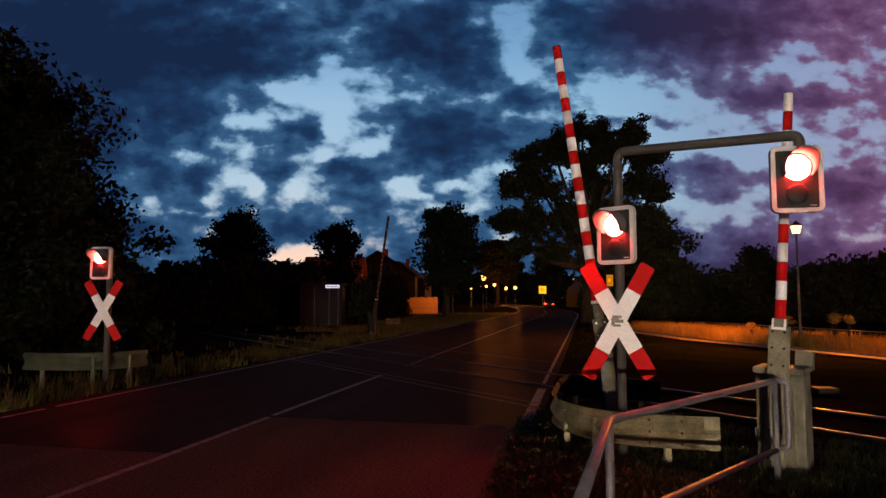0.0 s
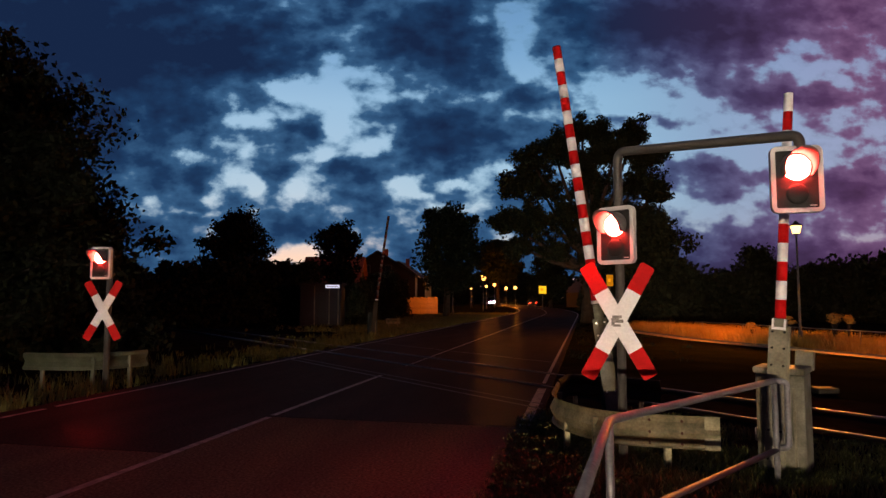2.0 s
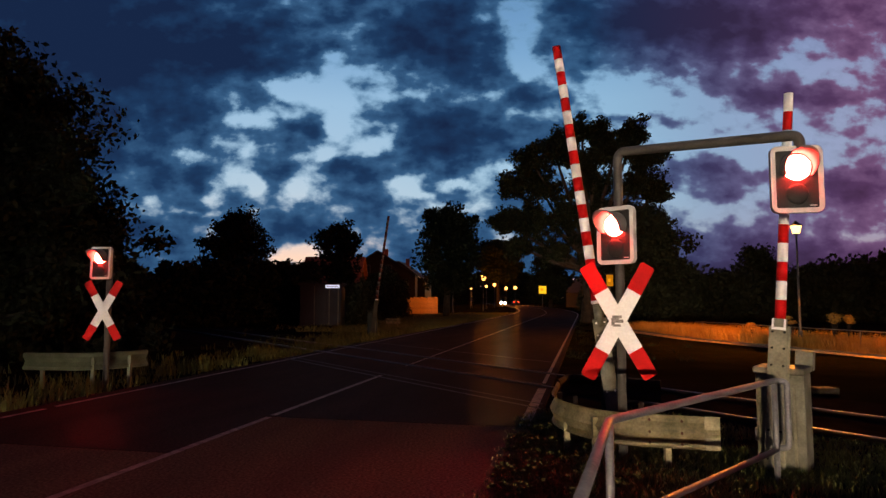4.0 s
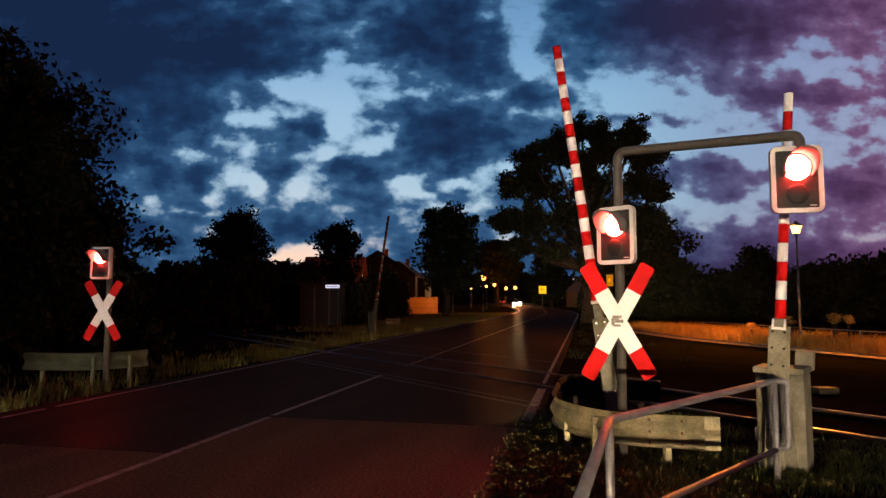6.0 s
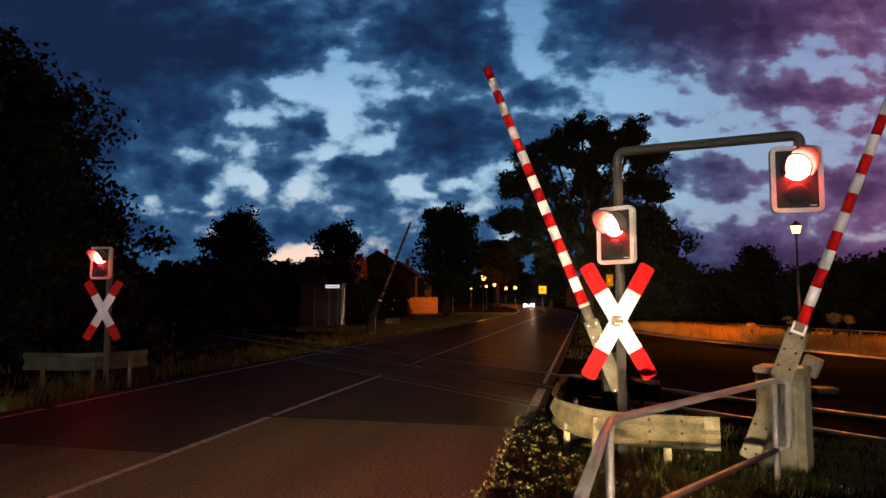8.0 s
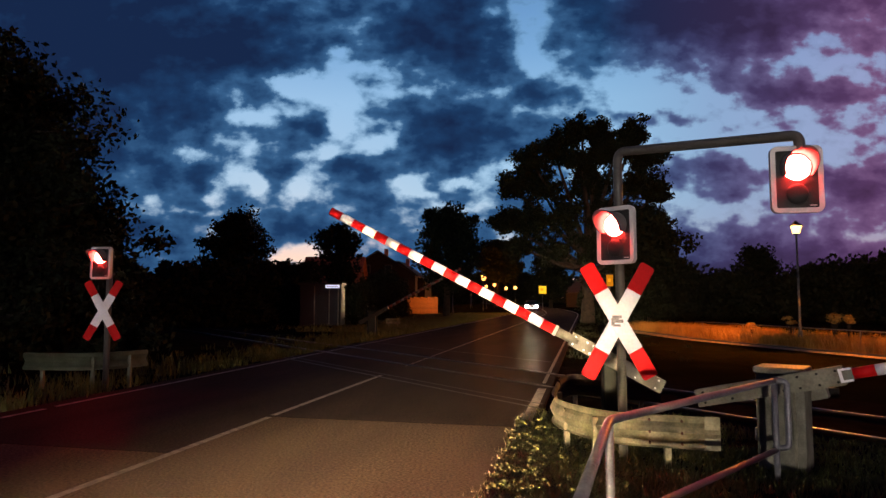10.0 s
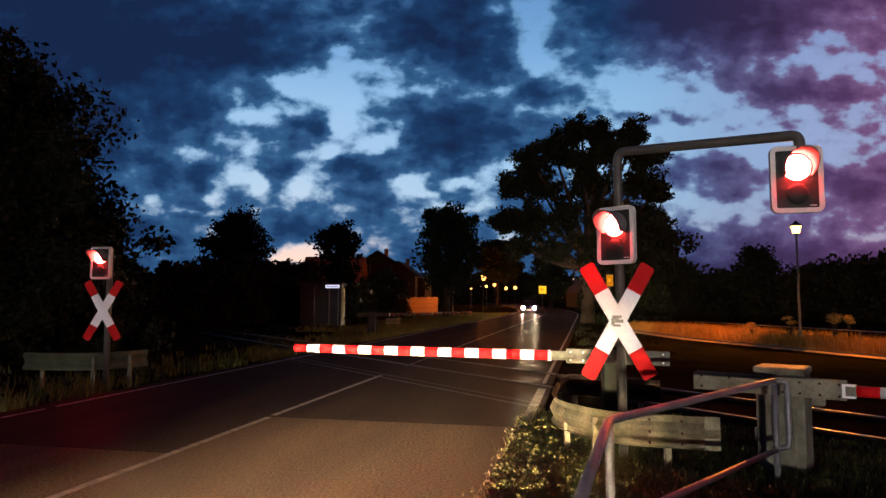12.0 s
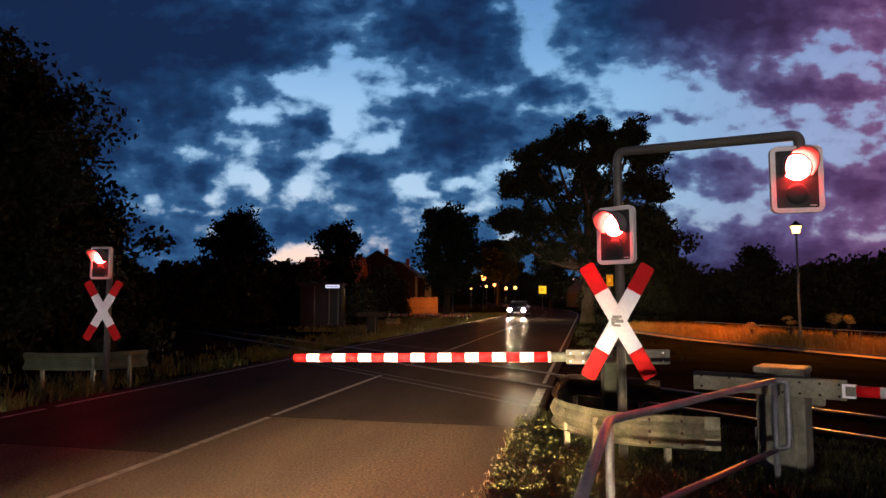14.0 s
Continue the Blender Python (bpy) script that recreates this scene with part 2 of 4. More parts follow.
    # closed beyond both edges of the view too, added for the same dimming
    wide = n.new("ShaderNodeMapRange")
    wide.inputs[1].default_value, wide.inputs[2].default_value, wide.inputs[3].default_value, wide.inputs[4].default_value = 0.75, 1.1, 0.0, 1.6
    l.new(calc("ABSOLUTE", az), wide.inputs[0])
    dens = calc("ADD", dens, wide.outputs[0])
    cover = n.new("ShaderNodeValToRGB")
    cover.color_ramp.interpolation = "EASE"
    cover.color_ramp.elements[0].position, cover.color_ramp.elements[1].position = 0.0, 0.80
    cover.color_ramp.elements[0].color, cover.color_ramp.elements[1].color = (0.10, 0.10, 0.10, 1), (1, 1, 1, 1)
    l.new(dens, cover.inputs[0])
    # the thin rims are pale, the thick parts dark slate blue; the mauve to the right paints in the red signal's glare
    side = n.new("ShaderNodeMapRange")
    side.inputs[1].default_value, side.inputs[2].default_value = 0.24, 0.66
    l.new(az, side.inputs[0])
    deep = n.new("ShaderNodeMapRange")
    deep.inputs[1].default_value, deep.inputs[2].default_value = 0.1, 2.1
    l.new(dens, deep.inputs[0])
    tones = []
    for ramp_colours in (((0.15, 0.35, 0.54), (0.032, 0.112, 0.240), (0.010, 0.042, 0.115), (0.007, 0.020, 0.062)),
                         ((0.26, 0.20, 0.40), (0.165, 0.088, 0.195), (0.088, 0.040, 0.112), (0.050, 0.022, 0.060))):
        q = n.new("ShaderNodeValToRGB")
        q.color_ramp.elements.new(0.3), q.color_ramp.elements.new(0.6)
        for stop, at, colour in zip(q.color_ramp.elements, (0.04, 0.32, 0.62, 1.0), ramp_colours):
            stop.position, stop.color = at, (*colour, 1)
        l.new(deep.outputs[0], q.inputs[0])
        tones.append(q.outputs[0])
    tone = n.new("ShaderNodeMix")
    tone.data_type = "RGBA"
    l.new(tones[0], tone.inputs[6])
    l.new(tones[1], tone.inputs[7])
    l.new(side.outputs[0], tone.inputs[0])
    em = n.new("ShaderNodeEmission")
    l.new(tone.outputs[2], em.inputs[0])
    clear = n.new("ShaderNodeBsdfTransparent")
    mix = n.new("ShaderNodeMixShader")
    # least cover on the right spreads the painted mauve glare over clear sky
    glare_haze = n.new("ShaderNodeMapRange")
    glare_haze.inputs[1].default_value, glare_haze.inputs[2].default_value, glare_haze.inputs[3].default_value, glare_haze.inputs[4].default_value = 0.12, 0.42, 0.0, 0.58
    l.new(az, glare_haze.inputs[0])
    veil = glare_haze.outputs[0]
    l.new(calc("MAXIMUM", cover.outputs[0], veil), mix.inputs[0])
    l.new(clear.outputs[0], mix.inputs[1])
    l.new(em.outputs[0], mix.inputs[2])
    l.new(mix.outputs[0], n["Material Output"].inputs[0])
    return m


# azimuth, height, half width, half height; masses also carry a weight
MASSES = [
    (-0.346, 0.392, 0.093, 0.058, 1), (-0.012, 0.431, 0.101, 0.047, 0.9), (0.045, 0.376, 0.047, 0.027, 0.6), (0.01, 0.259, 0.082, 0.047, 1), (-0.224, 0.271, 0.043, 0.02, 0.8),
    (-0.253, 0.208, 0.043, 0.016, 0.6), (-0.376, 0.189, 0.031, 0.017, 0.5), (-0.128, 0.2, 0.054, 0.017, 0.6), (0.144, 0.325, 0.031, 0.025, 0.7), (-0.388, 0.294, 0.035, 0.022, 0.3),
    (-0.62, 0.36, 0.18, 0.20, 1.3), (-0.50, 0.45, 0.20, 0.07, 0.7), (0.40, 0.45, 0.17, 0.05, 1.5), (0.40, 0.385, 0.08, 0.035, 0.6), (0.56, 0.325, 0.10, 0.024, 1.1), (0.44, 0.205, 0.09, 0.020, 0.9), (0.64, 0.19, 0.10, 0.030, 0.9), (0.38, 0.275, 0.05, 0.012, 0.6),
    (0.50, 0.06, 0.30, 0.030, 0.8), (0.50, 0.27, 0.28, 0.13, -0.72), (0.28, 0.33, 0.12, 0.10, -0.35), (0.42, 0.13, 0.16, 0.03, -0.35),
]
BRIGHT_GAPS = [
    (-0.162, 0.392, 0.019, 0.016), (-0.219, 0.353, 0.047, 0.019), (-0.25, 0.337, 0.031, 0.016), (-0.172, 0.329, 0.047, 0.023), (-0.303, 0.294, 0.047, 0.014), (-0.154, 0.278, 0.025, 0.027),
    (-0.099, 0.243, 0.035, 0.017), (-0.184, 0.232, 0.031, 0.012), (-0.393, 0.228, 0.037, 0.012), (-0.318, 0.193, 0.039, 0.019), (-0.282, 0.169, 0.016, 0.016), (-0.22, 0.165, 0.027, 0.017),
    (-0.065, 0.177, 0.027, 0.019), (0.028, 0.181, 0.025, 0.009), (0.093, 0.208, 0.031, 0.012),
    (-0.215, 0.072, 0.065, 0.018), (0.125, 0.44, 0.036, 0.05),
]
SOFT_GAPS = [
    (-0.078, 0.333, 0.035, 0.014), (-0.305, 0.239, 0.016, 0.012), (-0.194, 0.2, 0.022, 0.012), (-0.034, 0.165, 0.022, 0.007), (0.037, 0.142, 0.047, 0.009), (-0.374, 0.141, 0.047, 0.006),
    (0.077, 0.333, 0.027, 0.019), (0.113, 0.306, 0.016, 0.011), (0.066, 0.455, 0.016, 0.012), (0.154, 0.376, 0.031, 0.016), (-0.118, 0.36, 0.047, 0.016), (-0.352, 0.165, 0.023, 0.008),
    (-0.525, 0.178, 0.022, 0.010), (-0.465, 0.152, 0.020, 0.010), (0.33, 0.33, 0.09, 0.030), (0.63, 0.385, 0.10, 0.030), (0.44, 0.250, 0.10, 0.020), (0.30, 0.22, 0.05, 0.03),
]
CLOUDS = MASSES + [(a, e, w, h, -1.0) for a, e, w, h in BRIGHT_GAPS] + [(a, e, w, h, -0.6) for a, e, w, h in SOFT_GAPS]
# thin cloud round the gaps
CLOUDS += [(-0.19, 0.30, 0.14, 0.075, -0.38), (-0.36, 0.19, 0.12, 0.055, -0.22), (-0.04, 0.17, 0.16, 0.045, -0.25)]


def cloud_layer():
    bm = bmesh.new()
    bmesh.ops.create_grid(bm, x_segments=2, y_segments=2, size=4700)
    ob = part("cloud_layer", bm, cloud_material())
    ob.location = (0, 0, 150)
    tagged(ob, "broken slate blue dusk clouds over pale sky, signal glare painted mauve", "clouds", kind="structure")
    return ob


# ---------------------------------------------------------------- ground, road, track
def bend(along):
    """Sideways shift of the road to the left, past the straight stretch."""
    s = max(along - 62.0, 0.0)
    return -(s * s) / (s + 110.0) * 0.27


def strip(bm, a0, a1, o0, o1, z, step=4.0, slot=0, depth=0.0, jag=0.0):
    """A band along the road, from a0 to a1, between the offsets o0 and o1, following its bend."""
    k = max(int((a1 - a0) / step), 1)
    rows = []
    for i in range(k + 1):
        a = a0 + (a1 - a0) * i / k
        j = random.uniform(-jag, jag)
        rows.append([bm.verts.new(on_road(a, o + bend(a) + (j if q else 0), z)) for q, o in enumerate((o0, o1))])
    for r, s in zip(rows, rows[1:]):
        bm.faces.new((r[0], r[1], s[1], s[0])).material_index = slot
    if depth:
        for r, s in zip(rows, rows[1:]):
            for q in (0, 1):
                lo = [bm.verts.new(v.co - Vector((0, 0, depth))) for v in (r[q], s[q])]
                bm.faces.new((r[q], s[q], lo[1], lo[0]))


def ground():
    bm = bmesh.new()
    bmesh.ops.create_grid(bm, x_segments=40, y_segments=40, size=2400)
    tagged(part("ground", bm, SOIL), "dark grassy ground and fields beside the road", "ground", kind="structure").location = (0, 0, -0.06)


def roads():
    bm = bmesh.new()
    strip(bm, -80, 8.05, -4.1, -0.80, 0.0, 0.25, depth=0.1, jag=0.05)
    strip(bm, -80, 5.95, -7.85, -4.1, 0.0, 0.5, depth=0.1)
    tagged(part("road", bm, ASPHALT_OLD), "worn brownish asphalt road before the crossing", "road", kind="structure")
    bm = bmesh.new()
    strip(bm, 8.05, 420, -4.1, -0.62, 0.004, 3.0, depth=0.1)
    strip(bm, 5.95, 420, -7.85, -4.1, 0.004, 3.0, depth=0.1)
    tagged(part("road", bm, ASPHALT_DARK), "dark damp asphalt road leading into the village", "road", kind="structure")
    bm = bmesh.new()
    strip(bm, 8.1, 11.5, -0.84, -0.70, 0.009, 1.0)
    strip(bm, 12.2, 300, -0.82, -0.75, 0.009, 3.0)
    tagged(part("edge_line", bm, ROAD_PAINT), "worn white edge line painted on the road", "road marking", kind="structure")
    bm = bmesh.new()
    strip(bm, -60, 8.0, -4.145, -4.055, 0.006, 2.0)
    strip(bm, 8.1, 12.8, -4.145, -4.055, 0.009, 1.0)
    strip(bm, 14.6, 300, -4.125, -4.075, 0.009, 3.0)
    tagged(part("centre_line", bm, ROAD_PAINT), "worn white centre line painted on the road", "road marking", kind="structure")
    bm = bmesh.new()
    strip(bm, -60, 7.9, -7.545, -7.455, 0.006, 2.0)
    strip(bm, 8.1, 300, -7.545, -7.455, 0.009, 3.0)
    tagged(part("edge_line", bm, ROAD_PAINT), "worn white edge line painted on the road", "road marking", kind="structure")


def rail_profile(bm, off, a0, a1, z):
    """One rail: head, web and foot along the track."""
    prof = [(-0.07, 0), (0.07, 0), (0.02, 0.03), (0.012, 0.12), (0.036, 0.13), (0.036, 0.165), (0.026, 0.172), (-0.026, 0.172), (-0.036, 0.165), (-0.036, 0.13), (-0.012, 0.12), (-0.02, 0.03)]
    ends = [[bm.verts.new(on_track(a, off + p[0], z + p[1])) for p in prof] for a in (a0, a1)]
    k = len(prof)
    for i in range(k):
        f = bm.faces.new((ends[0][i], ends[0][(i + 1) % k], ends[1][(i + 1) % k], ends[1][i]))
        f.material_index = 1 if 3 < i < 9 else 0


def track():
    bm = bmesh.new()
    for o in (8.2, 9.67):
        b = bmesh.new()
        rail_profile(b, o, -60, 90, -0.155)
        join(bm, b)
    tagged(part("railway_rails", bm, [RAIL_RUST, RAIL_STEEL]), "pair of steel rails with shiny running surfaces", "rails", kind="structure")
    bm = bmesh.new()
    q = [on_track(-60, 6.6, -0.05), on_track(-60, 11.3, -0.05), on_track(90, 11.3, -0.05), on_track(90, 6.6, -0.05)]
    bm.faces.new([bm.verts.new(p) for p in q])
    tagged(part("ballast", bm, BALLAST), "dark stone ballast bed under the railway track", "ballast", kind="structure")
    # flangeway grooves and slab edges across the road
    bm = bmesh.new()
    for o, w in ((6.45, 0.07), (6.75, 0.05), (8.12, 0.05), (8.30, 0.05), (9.57, 0.05), (9.78, 0.05), (11.4, 0.06)):
        def meet(off, r):
            # where the line along the track at r meets the road's offset
            s = (off - ROAD_N.dot(TRACK_M) * r) / ROAD_N.dot(TRACK_U)
            return TRACK_M * r + TRACK_U * s + Vector((0, 0, 0.011))
        bm.faces.new([bm.verts.new(p) for p in (meet(-0.65, o), meet(-0.65, o + w), meet(-7.8, o + w), meet(-7.8, o))])
    tagged(part("track_grooves", bm, BOARD_BLACK), "dark grooves beside the rails across the road", "track groove", kind="structure")
    bm = bmesh.new()
    for o in (8.2, 9.67):
        bm.faces.new([bm.verts.new(p) for p in (meet(-0.65, o - 0.03), meet(-0.65, o + 0.03), meet(-7.8, o + 0.03), meet(-7.8, o - 0.03))])
    ob = part("rail_heads", bm, RAIL_STEEL)
    ob.location.z = 0.006
    tagged(ob, "polished rail heads set flush in the road", "rails", kind="structure")


# ---------------------------------------------------------------- level crossing furniture
def rounded_plate(bm, w, h, r, y0, y1, slot=0):
    pts = []
    for cx, cz, a0 in ((w - r, h - r, 0), (-w + r, h - r, 90), (-w + r, -h + r, 180), (w - r, -h + r, 270)):
        for k in range(6):
            t = radians(a0 + 18 * k)
            pts.append((cx + r * math.cos(t), cz + r * math.sin(t)))
    f = [bm.verts.new((x, y0, z)) for x, z in pts]
    b = [bm.verts.new((x, y1, z)) for x, z in pts]
    bm.faces.new(f).material_index = slot
    bm.faces.new(b[::-1]).material_index = slot
    k = len(pts)
    for i in range(k):
        bm.faces.new((f[i], b[i], b[(i + 1) % k], f[(i + 1) % k])).material_index = slot


def ring_plate(bm, w, h, r, t, y0, y1):
    """A frame t wide round a rounded plate, open in the middle."""
    def loop(w, h, r):
        out = []
        for cx, cz, a0 in ((w - r, h - r, 0), (-w + r, h - r, 90), (-w + r, -h + r, 180), (w - r, -h + r, 270)):
            for k in range(6):
                a = radians(a0 + 18 * k)
                out.append((cx + r * math.cos(a), cz + r * math.sin(a)))
        return out
    o, i = loop(w, h, r), loop(w - t, h - t, max(r - t, 0.008))
    of, inf = [bm.verts.new((x, y0, z)) for x, z in o], [bm.verts.new((x, y0, z)) for x, z in i]
    ob, ib = [bm.verts.new((x, y1, z)) for x, z in o], [bm.verts.new((x, y1, z)) for x, z in i]
    k = len(o)
    for j in range(k):
        q = (j + 1) % k
        bm.faces.new((of[j], of[q], inf[q], inf[j]))
        bm.faces.new((ob[j], ib[j], ib[q], ob[q]))
        bm.faces.new((of[j], ob[j], ob[q], of[q]))
        bm.faces.new((inf[j], inf[q], ib[q], ib[j]))


def hood(bm, r, length, y0, cz, thick=0.006):
    """A lamp visor: a tube cut away below, longest on top; it opens towards -y."""
    rings = []
    k = 22
    for rr in (r, r + thick):
        near, far = [], []
        for i in range(k + 1):
            t = radians(-35 + 250 * i / k)
            x, z = rr * math.cos(t), cz + rr * math.sin(t)
            reach = length * (0.35 + 0.65 * max(0, (math.sin(t) + 0.6) / 1.6))
            near.append(bm.verts.new((x, y0, z)))
            far.append(bm.verts.new((x, y0 - reach, z)))
        rings.append((near, far))
    for i in range(k):
        (n0, f0), (n1, f1) = rings
        for q in ((n0[i], n0[i + 1], f0[i + 1], f0[i]), (n1[i], f1[i], f1[i + 1], n1[i + 1]), (f0[i], f0[i + 1], f1[i + 1], f1[i])):
            bm.faces.new(q).smooth = True


def signal_head(parent, m):
    """Black rounded board with a white frame, a hooded lit red lamp above and a dark one below. Faces -y."""
    h = part("signal_board", bmesh.new(), BOARD_BLACK, parent, "black signal board with white rim")
    bm = bmesh.new()
    rounded_plate(bm, 0.188, 0.265, 0.05, -0.012, 0.03)
    box(bm, -0.15, 0.15, 0.03, 0.13, -0.2, 0.2, 0.02)
    bm.to_mesh(h.data)
    bm.free()
    h.matrix_basis = m @ Matrix.Scale(1.06, 4)
    bm = bmesh.new()
    ring_plate(bm, 0.195, 0.272, 0.055, 0.038, -0.020, 0.034)
    part("signal_frame", bm, BOARD_FRAME, h, "white rounded signal frame")
    bm = bmesh.new()
    b = bmesh.new()
    bmesh.ops.create_uvsphere(b, u_segments=24, v_segments=12, radius=0.105)
    for v in b.verts:
        v.co = Vector((v.co.x, v.co.z * 0.5 - 0.016, v.co.y + 0.095))
    for f in b.faces:
        f.smooth = True
    join(bm, b)
    part("lens", bm, LAMP_RED, h, "lit red lamp lens")
    bm = bmesh.new()
    hood(bm, 0.118, 0.27, -0.012, 0.095)
    part("visor", bm, VISOR, h, "black lamp visor, lightened for the lamp's glare")
    bm = bmesh.new()
    b = bmesh.new()
    bmesh.ops.create_uvsphere(b, u_segments=20, v_segments=10, radius=0.085)
    for v in b.verts:
        v.co = Vector((v.co.x, v.co.z * 0.2 - 0.016, v.co.y - 0.12))
    join(bm, b)
    part("lens", bm, BOARD_BLACK, h, "unlit dark lower lens", smooth=True)
    bm = bmesh.new()
    box(bm, 0.09, 0.14, -0.016, -0.0125, -0.218, -0.211)
    part("maker_mark", bm, BOARD_FRAME, h, "small pale bar of lettering")
    return h


def cross_arms(parent, m, k):
    """St Andrew's cross: two arms with red rounded ends and white middles, the one from upper left in front."""
    def bar(bm, x0, x1, slot, round_at):
        r, pts = 0.028, []
        for cx, cz, a0 in ((x1, 0.072, 0), (x0, 0.072, 90), (x0, -0.072, 180), (x1, -0.072, 270)):
            sx, sz = (-1 if cx == x1 else 1), (-1 if cz > 0 else 1)
            if cx == round_at:
                pts += [(cx + sx * r + r * math.cos(radians(a0 + 18 * i)), cz + sz * r + r * math.sin(radians(a0 + 18 * i))) for i in range(6)]
            else:
                pts.append((cx, cz))
        f = [bm.verts.new((x * k, -0.004, z * k)) for x, z in pts]
        q = [bm.verts.new((x * k, 0.004, z * k)) for x, z in pts]
        bm.faces.new(f).material_index = slot
        bm.faces.new(q[::-1]).material_index = slot
        for i in range(len(pts)):
            j = (i + 1) % len(pts)
            bm.faces.new((f[i], q[i], q[j], f[j])).material_index = slot
    for ang, y in ((-60.5, -0.012), (60.5, 0.0)):
        bm = bmesh.new()
        bar(bm, -0.59, -0.31, 1, -0.59)
        bar(bm, -0.31, 0.31, 0, None)
        bar(bm, 0.31, 0.59, 1, 0.59)
        ob = part("cross_arm", bm, [SIGN_WHITE, SIGN_RED], parent, "white arm with red ends")
        ob.matrix_basis = m @ Matrix.Translation((0, y, 0)) @ Matrix.Rotation(radians(-ang), 4, "Y")


def crossing_signal(place, face, arm=True):
    """Post with the cross, the hooded red signal above it and, on the near one, a side arm with a second signal."""
    thing = empty("crossing_signal", pose(*place))
    k = 1.09 if arm else 1.0
    drop = 1.55 * (1 - k)

    def at(x, y, z):
        return x * k, y * k, drop + z * k
    bm = bmesh.new()
    if arm:
        tube(bm, arc([(0, 0, -0.1), at(0, 0, 2.95), at(1.155, -1.05, 2.845), at(1.155, -1.05, 2.70)], 0.10), 0.046, 16)
    else:
        tube(bm, [(0, 0, -0.1), (0, 0, 2.46)], 0.052, 16)
    part("post", bm, POST_GREY, thing, "grey steel signal post")
    for z in (1.18, 1.52, 2.0, 2.32):
        z = drop + z * k
        part("clamp", box(bmesh.new(), -0.07, 0.07, -0.075, 0.06, z - 0.02, z + 0.02, 0.006), POST_GREY, thing)
    cross_arms(thing, pose(*at(-0.05, -0.09, 1.35)), k)
    signal_head(thing, pose(*at(-0.075, -0.17, 2.135 if arm else 2.195), 0, 0, face))
    if arm:
        signal_head(thing, pose(*at(1.12, -1.05, 2.49), 0, 0, -13))
        bm = bmesh.new()
        g = random.Random(3)
        for x0, x1, z0, z1 in ((-0.105, -0.02, 1.375, 1.40), (-0.115, -0.085, 1.31, 1.375), (-0.085, -0.005, 1.335, 1.362), (-0.085, -0.045, 1.362, 1.375), (-0.10, -0.03, 1.30, 1.318)):
            (x0, y, z0), (x1, _, z1) = at(x0, -0.1, z0), at(x1, -0.1, z1)
            box(bm, x0, x1, y - 0.0095, y - 0.0065, z0, z1 + g.uniform(0, 0.006))
        part("sticker", bm, STICKER, thing, "torn grey sticker")
    return thing


def barrier_boom(boom, length, stripes, r0, r1, start, paints):
    """Striped pole along +x from start, thinner to its end; it starts with red."""
    bm = bmesh.new()
    tube(bm, [(start, 0, 0), (length - 0.01, 0, 0)], [r0 * 0.96, r1 * 0.96], 16)
    pole = part("pole", bm, GALVANISED, boom, "round barrier pole")
    step = (length - start) / stripes
    for i in range(stripes):
        x0, x1 = start + i * step, start + (i + 1) * step
        ra, rb = r0 + (r1 - r0) * i / stripes, r0 + (r1 - r0) * (i + 1) / stripes
        bm = bmesh.new()
        tube(bm, [(x0, 0, 0), (x1, 0, 0)], [ra, rb], 16)
        red = i % 2 == 0
        part("stripe", bm, paints[0 if red else 1], pole, "red stripe" if red else "white stripe")
    return pole


